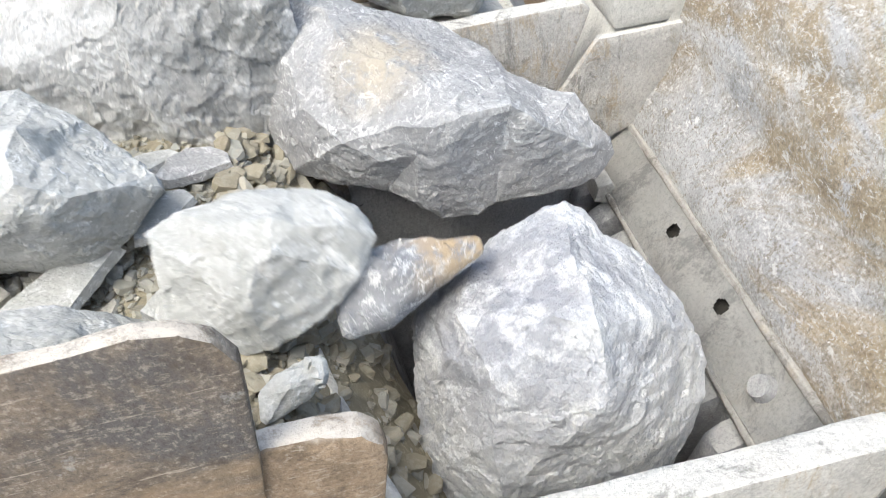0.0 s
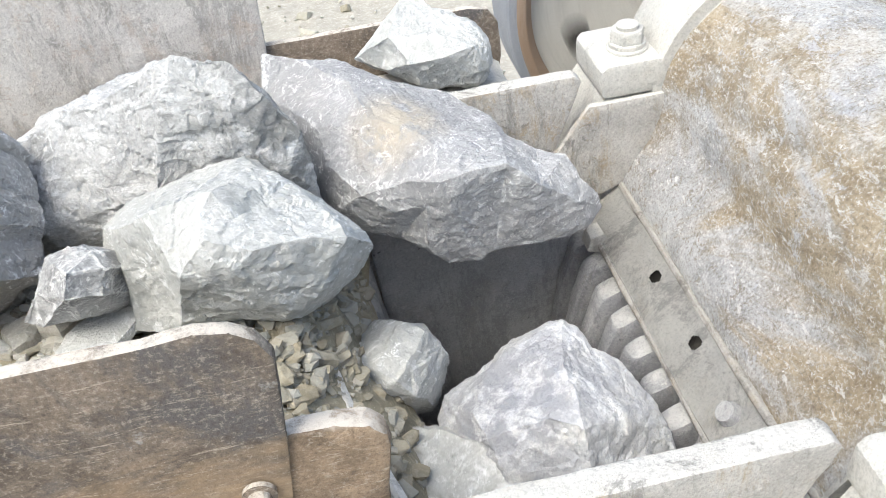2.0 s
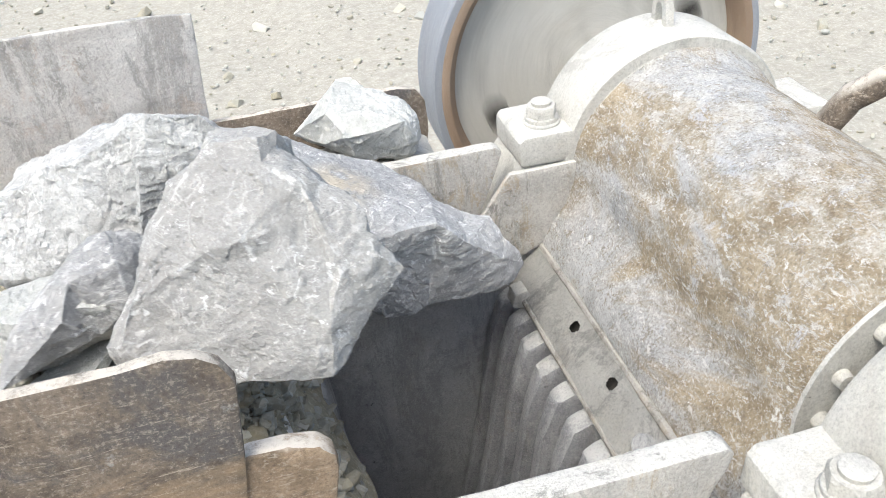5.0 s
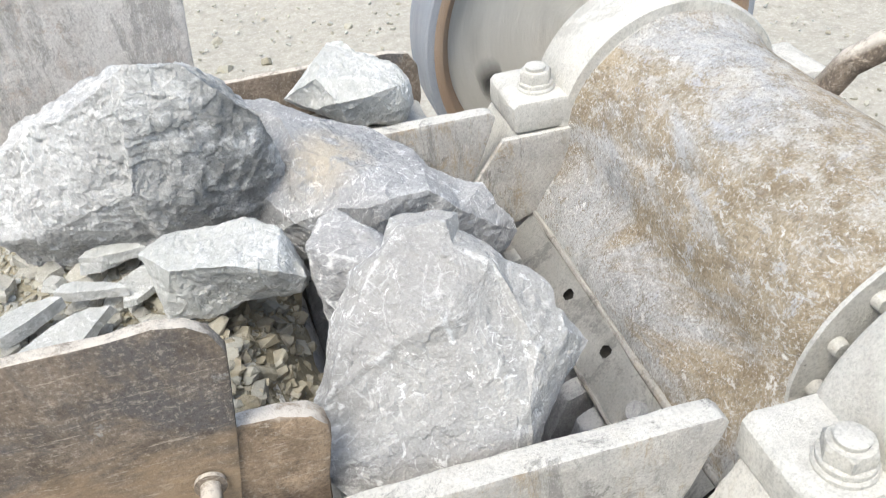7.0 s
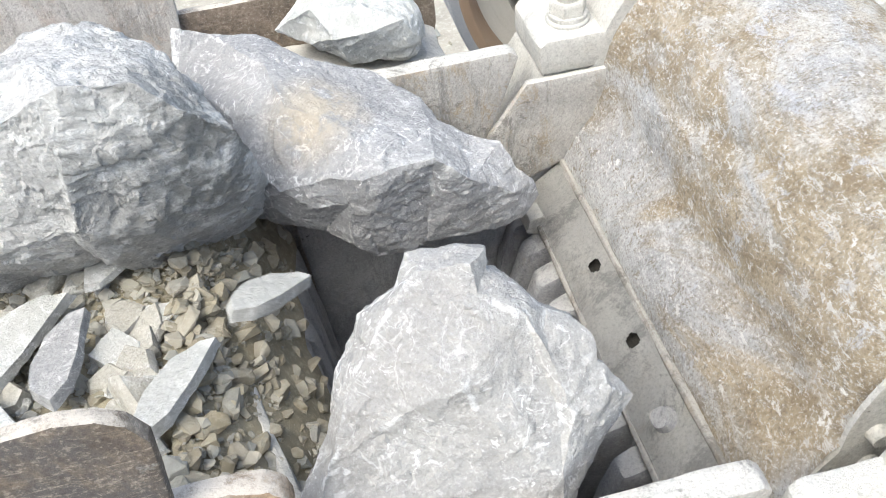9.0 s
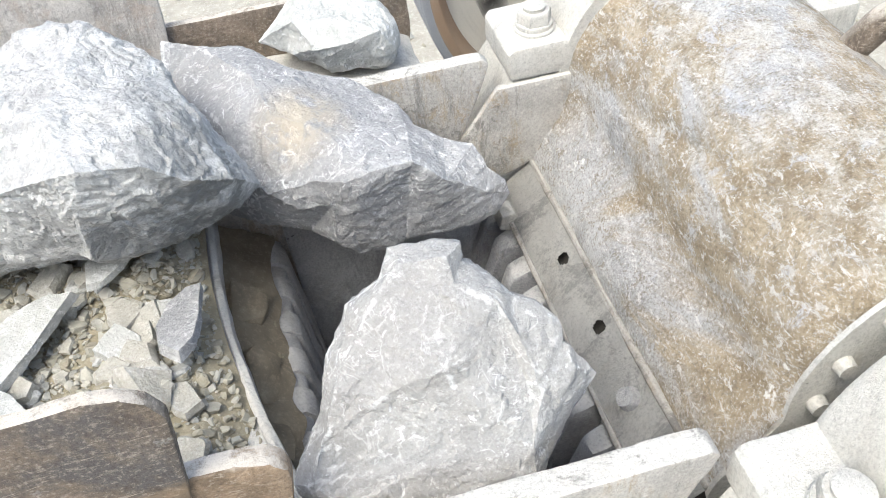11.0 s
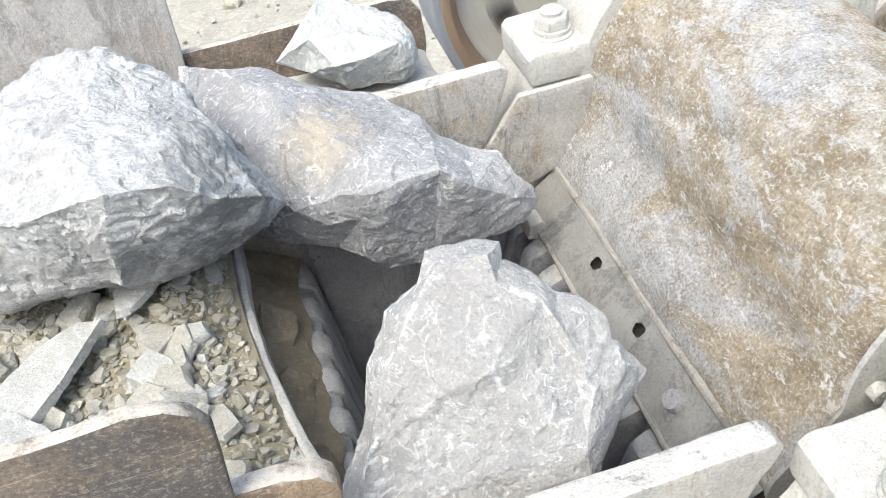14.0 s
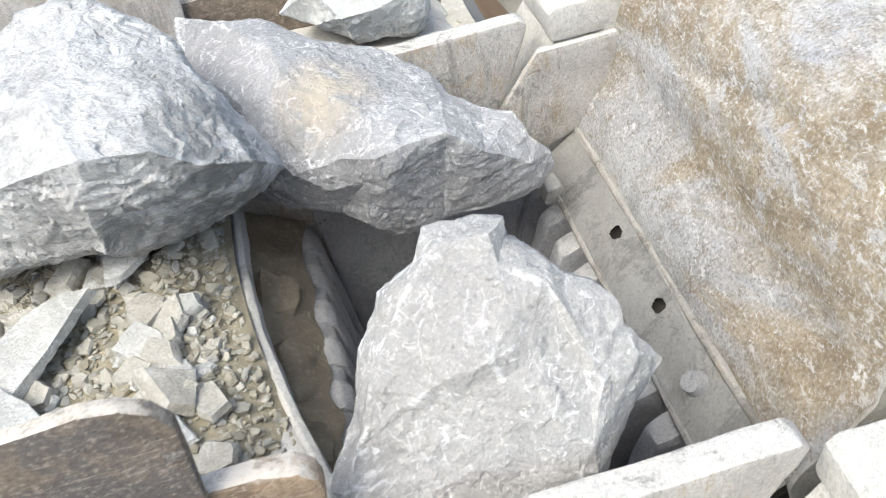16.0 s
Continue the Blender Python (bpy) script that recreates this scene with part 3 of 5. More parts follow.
def build_crusher():
    c = thing("jaw_crusher", "dust-covered cream jaw crusher with open feed mouth", "crusher")
    side = [(-0.24, 2.313), (0.448, 2.313), (0.462, 2.300), (0.42, 2.19), (0.36, 2.10), (0.33, 0.25), (-0.24, 0.25)]
    part("side_wall", prism(side, NEAR - 0.042, NEAR, 0.006, 0.0035, 2), M_WALL, c, "steel cheek with dust-caked top edge")
    part("side_wall", prism([(x - 0.018 if x > 0.4 else x, z + 0.005) for x, z in side], FAR, FAR + 0.036, 0.006, 0.003, 3), M_WALL, c, "steel cheek with dust-caked top edge")
    # frame cheeks under the bearings
    for y0, y1, seed in ((NEAR - 0.20, NEAR - 0.044, 4), (FAR + 0.004, FAR + 0.18, 5)):
        cheek = [(0.40, 2.10), (0.49, 2.255), (1.25, 2.255), (1.25, 0.3), (0.34, 0.3), (0.34, 2.0)]
        part("frame_cheek", prism(cheek, y0, y1, 0.012, 0.004, seed), M_CAST, c)
    part("wall_rib", prism([(0.395, 2.02), (0.445, 2.02), (0.62, 2.10), (0.62, 2.253), (0.452, 2.253), (0.37, 2.14)], FAR - 0.014, FAR + 0.002, 0.008, 0.003, 6), M_WALL, c)
    # front frame wall with the fixed jaw and the dusty ledge over it
    part("front_wall", prism([(-0.20, 2.06), (-0.155, 2.075), (-0.045, 2.0), (-0.03, 1.985), (-0.02, 0.3), (-0.2, 0.3)], NEAR + 0.002, FAR - 0.002, 0.006, 0.004, 7), M_BARE, c)
    for i in range(9):
        y = NEAR + 0.05 + i * 0.094
        part("fixed_jaw_tooth", prism([(-0.075, 2.012), (-0.038, 2.006), (-0.022, 1.985), (0.02, 1.5), (0.075, 1.0), (-0.02, 1.0), (-0.06, 1.96)], y - 0.030, y + 0.030, 0.010, 0.002, i), M_LINER, c)
    liner = [(-0.02, 2.10), (0.30, 2.07), (0.44, 1.98), (0.44, 1.4), (0.2, 0.9), (0.02, 0.9)]
    part("cheek_liner", prism(liner, FAR - 0.016, FAR - 0.002, 0.004, 0.002, 14), M_LINER, c, "dark worn cheek liner")
    part("cheek_liner", prism(liner, NEAR + 0.002, NEAR + 0.016, 0.004, 0.002, 15), M_LINER, c, "dark worn cheek liner")
    # the chamber's deep shade is painted on this floor
    part("floor_plate", box(-0.15, 1.2, NEAR, FAR, 0.6, 0.66), M_HOLE_SHADE, c)
    part("rear_wall", box(1.2, 1.28, NEAR - 0.2, FAR + 0.18, 0.3, 2.05, 0.01), M_CAST, c)
    # ledge outside the far wall that carries a stray stone
    part("far_ledge", prism([(-0.2, 2.26), (0.30, 2.262), (0.34, 2.24), (0.34, 2.2), (-0.2, 2.2)], FAR + 0.038, FAR + 0.30, 0.008, 0.004, 8), M_CAST, c)
    for base_x in (-0.1, 1.1):
        part("base_beam", box(base_x - 0.12, base_x + 0.12, 0.2, 1.9, -0.02, 0.3, 0.02), M_CAST, c)
    # bearing caps
    for sgn, y0, y1 in ((-1, NEAR - 0.20, NEAR - 0.03), (1, FAR - 0.005, FAR + 0.165)):
        cap = part("bearing_cap", lathe([(y0, 0.12), (y0, 0.262), (y0 + 0.012, 0.268), (y1 - 0.012, 0.268), (y1, 0.262), (y1, 0.2)], (0.845, 2.222)), M_CAST, c, "domed dusty bearing cap")
        drop = 0.026 if sgn < 0 else 0.0
        foot = [(0.482 - drop * 0.2, 2.255 - drop), (0.480, 2.315 - drop), (0.494, 2.326 - drop), (0.70, 2.326 - drop), (0.72, 2.255 - drop)]
        block = part("bearing_block", prism(foot, y0 + 0.0, y1, 0.012, 0.0025, 9 + sgn), M_CAST, c, "thick dusty bearing foot")
        bolt(block, (0.553, (y0 + y1) / 2 - (0.022 if sgn > 0 else 0.03), 2.328 - drop), 0.036)
    # lifting lug on the far cap
    lug = bmesh.new()
    ring = [(-0.035, 0.0), (-0.03, 0.05), (-0.012, 0.078), (0.012, 0.078), (0.03, 0.05), (0.035, 0.0)]
    hole = [(-0.016, 0.0), (-0.015, 0.04), (-0.007, 0.054), (0.007, 0.054), (0.015, 0.04), (0.016, 0.0)]
    for x in (-0.009, 0.009):
        a = [lug.verts.new((0.845 + x, 1.545 + u, 2.482 + w)) for u, w in ring]
        b = [lug.verts.new((0.845 + x, 1.545 + u, 2.482 + w)) for u, w in hole]
        for i in range(5):
            lug.faces.new((a[i], a[i + 1], b[i + 1], b[i]))
    lug.verts.ensure_lookup_table()
    for i in range(5):
        lug.faces.new((lug.verts[i], lug.verts[i + 1], lug.verts[13 + i], lug.verts[12 + i]))
        lug.faces.new((lug.verts[6 + i], lug.verts[7 + i], lug.verts[19 + i], lug.verts[18 + i]))
    part("lifting_lug", lug, M_CAST, c)


def build_swing_jaw():
    j = thing("swing_jaw", "swing jaw with rust-stained bulging cover over ribbed teeth", "jaw")
    # the cover: a barrel that runs down into an apron
    bm = bmesh.new()
    ys = [0.635 + (1.452 - 0.635) * i / 54 for i in range(55)]
    rows = []
    for y in ys:
        e = min((y - 0.635), (1.452 - y))
        flare = 0.018 * max(0.0, 1 - e / 0.10) ** 2
        r = 0.232 + (flare if y > 1.0 else -1.9 * flare)
        prof = [(0.522, 2.040), (0.526, 2.072), (0.545, 2.112), (0.580, 2.158), (0.612 - flare, 2.20)]
        prof += [(AXIS[0] + r * math.cos(radians(a)), AXIS[1] + r * math.sin(radians(a))) for a in range(172, -20, -5)]
        rows.append((y, prof))
    grid = []
    for y, prof in rows:
        line = []
        for k, (x, z) in enumerate(prof):
            line.append(bm.verts.new((x, y, z)))
        grid.append(line)
    for a, b in zip(grid, grid[1:]):
        for i in range(len(a) - 1):
            bm.faces.new((a[i], b[i], b[i + 1], a[i + 1]))
    bmesh.ops.subdivide_edges(bm, edges=bm.edges[:], cuts=1, use_grid_fill=True)
    bm.normal_update()
    # a welded crease runs slantwise over the cover, with a shallow dish under it
    for v in bm.verts:
        p = v.co
        crease = p.z - (2.29 + 0.207 * (1.30 - p.y))
        lift = 0.011 * math.exp(-(crease / 0.016) ** 2) * min(1.0, max(0.0, 1.25 - abs(p.y - 1.10) / 0.21))
        dish = 0.004 * math.exp(-((crease + 0.07) / 0.06) ** 2) * min(1.0, max(0.0, 1.3 - abs(p.y - 1.05) / 0.3))
        v.co += v.normal * (lift - dish + 0.006 * noise.noise(p * 5) + 0.002 * noise.noise(p * 19))
    part("cover", bm, M_COVER, j, "curved cover, ochre rust through worn pale paint")
    end = [(0.515, 2.045), (0.523, 2.078), (0.58, 2.158), (0.605, 2.2)] + arc(AXIS[0], AXIS[1], 0.246, 172, -20, 24) + [(0.9, 1.9), (0.6, 1.7)]
    for y in (0.632, 1.448):
        face = part("end_plate", prism(end, y, y + 0.008, 0.0, 0), M_CAST, j, "dusty grey end plate")
        for a in (196, 176, 154, 130, 105, 80):
            x, z = AXIS[0] + 0.205 * math.cos(radians(a)), AXIS[1] + 0.205 * math.sin(radians(a))
            part("bolt_head", lathe([(y - 0.016, 0.001), (y - 0.016, 0.013), (y - 0.002, 0.015), (y, 0.015)], (x, z), 14), M_CAST, face)
    # apron strip with holes
    low, top = Vector((0.445, 0, 1.985)), Vector((0.524, 0, 2.055))
    along = (top - low)
    out = Vector((-along.z, 0, along.x)).normalized()
    bm = bmesh.new()
    holes = [(1.174, 0.61), (0.997, 0.61)]
    ny, nk = 240, 32
    y0, y1 = 0.64, 1.45
    g = {}
    for i in range(ny + 1):
        for k in range(nk + 1):
            y, f = y0 + (y1 - y0) * i / ny, k / nk
            p = low + along * f + Vector((0, y, 0)) + out * 0.004 * noise.noise((y * 9, f * 2, 4))
            if k == 0:
                p += along * 0.05 * noise.noise((y * 16, 0, 9))
            g[i, k] = bm.verts.new(p)
    for i in range(ny):
        for k in range(nk):
            y, f = y0 + (y1 - y0) * (i + 0.5) / ny, (k + 0.5) / nk
            if any(math.hypot((y - hy), (f - hf) * along.length) < 0.013 for hy, hf in holes):
                continue
            bm.faces.new((g[i, k], g[i + 1, k], g[i + 1, k + 1], g[i, k + 1]))
    bmesh.ops.solidify(bm, geom=bm.faces[:], thickness=0.012)
    strip = part("apron_strip", bm, M_LIP, j, "scuffed grey bolted strip with torn holes")
    # black backing paints the shade seen through the strip's holes
    part("backing", prism([(0.462, 1.965), (0.54, 2.03), (0.60, 2.04), (0.56, 1.93)], 0.645, 1.445, 0.0), M_HOLE_SHADE, j)
    part("weld_bead", prism([(0.515, 2.049), (0.514, 2.055), (0.519, 2.061), (0.527, 2.058)], 0.64, 1.452, 0.002, 0.004, 12), M_BEAD, j)
    part("edge_bead", prism([(0.440, 1.977), (0.439, 1.984), (0.444, 1.989), (0.449, 1.983)], 0.64, 1.40, 0.0015, 0.003, 13), M_BEAD, j)
    p = low + along * 0.5 + out * 0.006
    b = bmesh.new()
    bmesh.ops.create_cone(b, cap_ends=True, segments=20, radius1=0.022, radius2=0.017, depth=0.016)
    turn = out.to_track_quat("Z", "Y").to_matrix()
    for v in b.verts:
        v.co = turn @ v.co + p + Vector((0, 0.843, 0))
    part("countersunk_bolt", b, M_BARE, strip, "worn bolt head")
    part("corner_block", prism([(0.416, 1.972), (0.424, 2.004), (0.452, 2.012), (0.462, 1.985), (0.445, 1.962)], 1.345, 1.392, 0.005, 0.003, 17), M_CAST, j, "small pale welded block")
    # teeth of the jaw plate
    for i in range(10):
        y = 0.655 + i * 0.0845
        tooth = [(0.47, 1.945), (0.445, 1.968), (0.405, 1.95), (0.375, 1.86), (0.335, 1.6), (0.20, 1.0), (0.40, 1.0), (0.48, 1.6)]
        bm = prism(tooth, y - 0.03, y + 0.03, 0.016, 0.003, 30 + i)
        for v in bm.verts:
            k = max(0.0, (0.47 - v.co.x) / 0.1)
            v.co.y = y + (v.co.y - y) * (1.0 - 0.35 * min(1, k))
        part("jaw_tooth", bm, M_BARE, j, "rounded worn manganese rib")
    part("jaw_plate", prism([(0.46, 1.93), (0.44, 1.86), (0.38, 1.6), (0.25, 1.0), (0.45, 1.0), (0.56, 1.6), (0.56, 1.93)], 0.625, 1.45, 0.004), M_BARE, j)
    part("jaw_body", prism([(0.56, 2.0), (0.45, 1.0), (0.75, 0.9), (1.0, 1.9)], 0.66, 1.43, 0.01), M_WALL, j)
    # lifting eye on the back of the barrel
    bm = bmesh.new()
    pts = [Vector((0.965, 1.13, 2.40)), Vector((0.99, 1.10, 2.47)), Vector((1.04, 1.06, 2.52)), Vector((1.10, 1.01, 2.50)), Vector((1.12, 0.985, 2.43)), Vector((1.085, 1.0, 2.34))]
    prev = None
    for k in range(31):
        s = k / 30 * (len(pts) - 1)
        i = min(int(s), len(pts) - 2)
        c = pts[i].lerp(pts[i + 1], s - i)
        d = (pts[i + 1] - pts[i]).normalized()
        u = d.cross(Vector((0.5, 0.8, 0))).normalized()
        w = d.cross(u)
        ring = [bm.verts.new(c + 0.026 * (u * math.cos(a) + w * math.sin(a))) for a in (2 * math.pi * q / 14 for q in range(14))]
        if prev:
            for q in range(14):
                bm.faces.new((prev[q], prev[(q + 1) % 14], ring[(q + 1) % 14], ring[q]))
        prev = ring
    part("lifting_eye", bm, M_RUST, j, "thick rusty bent-bar lifting eye")


def build_flywheel():
    f = thing("flywheel", "spinning flywheel with bright rim and rusty ring", "flywheel", (0.89, 2.035, AXIS[1]))
    part("rim", lathe([(-0.085, 0.436), (-0.088, 0.452), (-0.086, 0.470), (-0.08, 0.475), (0.08, 0.475), (0.085, 0.468), (0.085, 0.42)], (0, 0), 128), M_RIM, f, "blue-grey polished rim")
    part("rim_ring", lathe([(-0.087, 0.454), (-0.091, 0.446), (-0.089, 0.430), (-0.065, 0.41), (-0.03, 0.405)], (0, 0), 128), M_RING, f, "brown rusty inner ring")
    web = lathe([(-0.03, 0.41), (-0.025, 0.30), (-0.03, 0.14), (-0.035, 0.075), (-0.035, 0.03)], (0, 0), 96)
    w = part("web", web, M_CAST, f, "dusty cream web")
    part("web_back", lathe([(0.085, 0.42), (0.03, 0.40), (0.03, 0.06)], (0, 0), 64), M_CAST, f)
    for i in range(4):
        a = radians(90 * i + 20)
        # no opening: a flat disc coloured like the shade inside a hole
        part("web_hole_disc", lathe([(-0.035, 0.001), (-0.035, 0.034), (-0.028, 0.037)], (0.30 * math.cos(a), 0.30 * math.sin(a)), 20), M_HOLE_SHADE, w, "dark disc painted as a shaded lightening hole")
    part("hub", lathe([(-0.40, 0.001), (-0.40, 0.055), (-0.03, 0.06), (0.12, 0.08), (0.12, 0.001)], (0, 0), 40), M_CAST, f)
    return f


def lip_swing(y):
    """How far the pan's lip bends forward towards its near corner."""
    return 0.062 * max(0.0, (1.22 - y) / 0.40) ** 1.8


def build_feeder():
    f = thing("vibrating_feeder", "rusty vibrating feeder trough heaped with crushed stone", "feeder")
    pan = prism([(-2.6, 2.20), (-0.16, 2.175), (-0.13, 2.165), (-0.135, 2.135), (-2.6, 2.12)], 0.665, 1.69, 0.006, 0.004, 40)
    for v in pan.verts:
        if v.co.x > -0.3:
            v.co.x += lip_swing(v.co.y) * min(1.0, (v.co.x + 0.3) / 0.12)
    bar = prism([(-0.146, 2.166), (-0.146, 2.178), (-0.139, 2.182), (-0.129, 2.176), (-0.127, 2.140), (-0.146, 2.140)], 0.668, 1.686, 0.003, 0.003, 45)
    for v in bar.verts:
        v.co.x += lip_swing(v.co.y)
    part("lip_bar", bar, M_LIP, f, "pale scoured lip bar")
    part("pan", pan, M_LIP, f, "scoured steel pan with bright lip")
    near = [(-2.6, 2.606), (-0.24, 2.606), (-0.19, 2.610), (-0.158, 2.603), (-0.138, 2.588), (-0.126, 2.560), (-0.148, 2.372), (-0.16, 2.30), (-0.2, 2.10), (-2.6, 2.10)]
    plate = part("side_plate", prism(near, 0.622, 0.640, 0.004, 0.0025, 41), M_PLATE, f, "thick dark-rusted side plate with chalky top edge")
    bm = upright([(0, 0.019), (0.006, 0.019), (0.008, 0.013), (0.034, 0.013), (0.036, 0.010)], (0, 0, 0), 18)
    for v in bm.verts:
        v.co = Vector((v.co.x - 0.185, 0.620 - v.co.z, v.co.y + 2.372))
    part("bolt", bm, M_RUST, plate, "rusty stud with washer")
    small = [(-0.22, 2.425), (-0.135, 2.440), (-0.09, 2.438), (-0.055, 2.425), (-0.038, 2.405), (-0.036, 2.385), (-0.05, 2.30), (-0.06, 2.1), (-0.22, 2.1)]
    part("cheek_plate", prism(small, 0.630, 0.662, 0.011, 0.004, 42), M_CHEEK, f, "short thick rusty plate with spalled edge")
    part("far_side_plate", prism([(-2.6, 2.63), (-0.2, 2.63), (-0.125, 2.622), (-0.14, 2.40), (-0.16, 2.1), (-2.6, 2.1)], 1.70, 1.716, 0.004, 0.003, 43), M_FARPLATE, f, "tall dusty grey side plate")
    part("far_cheek_plate", prism([(-0.2, 2.372), (0.28, 2.372), (0.325, 2.364), (0.345, 2.33), (0.345, 2.25), (0.32, 2.14), (-0.2, 2.14)], 1.72, 1.738, 0.004, 0.003, 44), M_RUST, f, "brown rusted outer plate with rounded end")
    for x in (-2.3, -0.5):
        for y in (0.70, 1.66):
            part("leg", box(x - 0.05, x + 0.05, y - 0.05, y + 0.05, -0.02, 2.14, 0.006), M_RUST, f)
    return f


def bed_height(x, y):
    z = 2.235 + 0.02 * noise.noise((x * 4, y * 4, 1)) + 0.012 * noise.noise((x * 11, y * 11, 2))
    return z - 0.05 * max(0.0, (x + 0.26) / 0.13) ** 1.5


def build_gravel():
    bm = bmesh.new()
    nx, ny = 90, 60
    g = {}
    for i in range(nx + 1):
        for k in range(ny + 1):
            y = 0.668 + 1.02 * k / ny
            x = -2.2 + (2.2 - 0.142 + lip_swing(y)) * i / nx
            g[i, k] = bm.verts.new((x, y, bed_height(x, y) + 0.006 * noise.noise((x * 40, y * 40, 0))))
    for i in range(nx):
        for k in range(ny):
            bm.faces.new((g[i, k], g[i + 1, k], g[i + 1, k + 1], g[i, k + 1]))
    bed = finish("grit_bed", bm, M_SOIL)
    tagged(bed, "layer of fine olive-brown grit on the feeder pan", "grit", kind="stuff")
    rng = random.Random(8)
    spots = []
    for n in range(9000):
        x, y = rng.uniform(-0.62 if n % 2 else -1.0, -0.09), rng.uniform(0.675, 1.66)
        if x > -0.152 + lip_swing(y):
            continue
        s = rng.choice((0.003, 0.003, 0.004, 0.004, 0.005, 0.006, 0.007, 0.009, 0.012)) if n % 22 else rng.uniform(0.012, 0.020)
        spots.append((x, y, bed_height(x, y) + s * 0.25, s * rng.uniform(0.8, 1.2)))
    heap("gravel", spots, M_GRAVEL, 21, "angular beige-grey crushed stone lying on the feeder", "gravel")
    # grit on the ledge below the lip
    bm = bmesh.new()
    g = {}
    for i in range(19):
        for k in range(71):
            u, y = i / 18, 0.612 + 0.83 * k / 70
            x = -0.165 + (0.118 + 0.022 * noise.noise((y * 13, 1, 0)) - 0.016 * abs(((y - 0.65) / 0.094) % 1 - 0.5)) * u
            z = 2.105 - 0.088 * u + 0.016 * noise.noise((x * 13, y * 11, 4)) + 0.006 * noise.noise((x * 45, y * 45, 4))
            g[i, k] = bm.verts.new((x, y, z))
    for i in range(18):
        for k in range(70):
            bm.faces.new((g[i, k], g[i + 1, k], g[i + 1, k + 1], g[i, k + 1]))
    tagged(finish("ledge_soil", bm, M_EARTH), "brown compacted dust lying on the ledge", "grit", kind="stuff")
    spots = []
    for _ in range(900):
        x, y = rng.uniform(-0.155, -0.06), rng.uniform(0.62, 1.44)
        z = 2.075 + (x + 0.155) * (-0.075 / 0.11) + 0.004
        if noise.noise((x * 14, y * 9, 5)) < -0.05:
            continue
        s = rng.choice((0.003, 0.004, 0.006, 0.009))
        spots.append((x, y, z, s))
    heap("ledge_grit", spots, M_SOIL, 22, "brown grit caked on the ledge under the lip", "grit")


def ramp_down(y):
    """The spill reaches farther beside the near side plate."""
    return max(0.0, min(1.0, (1.12 - y) / 0.2))


def build_overhang():
    """Grit and stones that lie over the lip until they run down into the jaw."""
    o = thing("spilling_gravel", "grit and stones spilling over the feeder lip", "gravel")
    bm = bmesh.new()
    nx, ny = 26, 60
    g = {}
    for i in range(nx + 1):
        for k in range(ny + 1):
            u, y = i / nx, 0.67 + 0.74 * k / ny
            x = -0.20 + (0.17 + 0.05 * ramp_down(y)) * u + 0.015 * noise.noise((y * 9, 0, 3)) * u
            z = 2.245 - (0.20 + 0.05 * ramp_down(y)) * u ** 1.7 + 0.014 * noise.noise((x * 16, y * 16, 6)) + 0.006 * noise.noise((x * 50, y * 50, 6))
            g[i, k] = bm.verts.new((x, y, z))
    for i in range(nx):
        for k in range(ny):
            bm.faces.new((g[i, k], g[i + 1, k], g[i + 1, k + 1], g[i, k + 1]))
    part("grit_slope", bm, M_SOIL, o)
    rng = random.Random(31)
    spots = []
    for _ in range(1500):
        u, y = rng.random(), rng.uniform(0.68, 1.40)
        s = rng.choice((0.004, 0.005, 0.006, 0.008, 0.011, 0.014, 0.018, 0.024)) if rng.random() < 0.6 else 0.006
        spots.append((-0.20 + (0.16 + 0.05 * ramp_down(y)) * u, y, 2.247 - (0.20 + 0.05 * ramp_down(y)) * u ** 1.7 + s * 0.6, s * rng.uniform(0.8, 1.2)))
    st = heap("spilling_stones", spots, M_SPILL, 33, "", "", o)
    del st["kind"]
    return o


def build_cake():
    rng = random.Random(5)
    for i, (y, a) in enumerate(((0.80, 0.09), (0.93, 0.13), (1.05, 0.11), (1.22, 0.10))):
        pts = [Vector((rng.uniform(-0.055, 0.045), rng.uniform(-0.5, 0.5) * a, rng.uniform(-0.03, 0.03))) for _ in range(18)]
        bm = hull_of(pts)
        split(bm, 0.014)
        bm.normal_update()
        for v in bm.verts:
            v.co += v.normal * 0.006 * (noise.noise(v.co * 22 + Vector((i, 0, 0))) + 0.5 * noise.noise(v.co * 60))
        ob = finish("grit_cake", bm, M_EARTH)
        ob.matrix_basis = pose(-0.105, y, 2.058, 0, 36, 0)
        tagged(ob, "brown lump of caked grit on the ledge", "grit cake", "caked grit lumps")


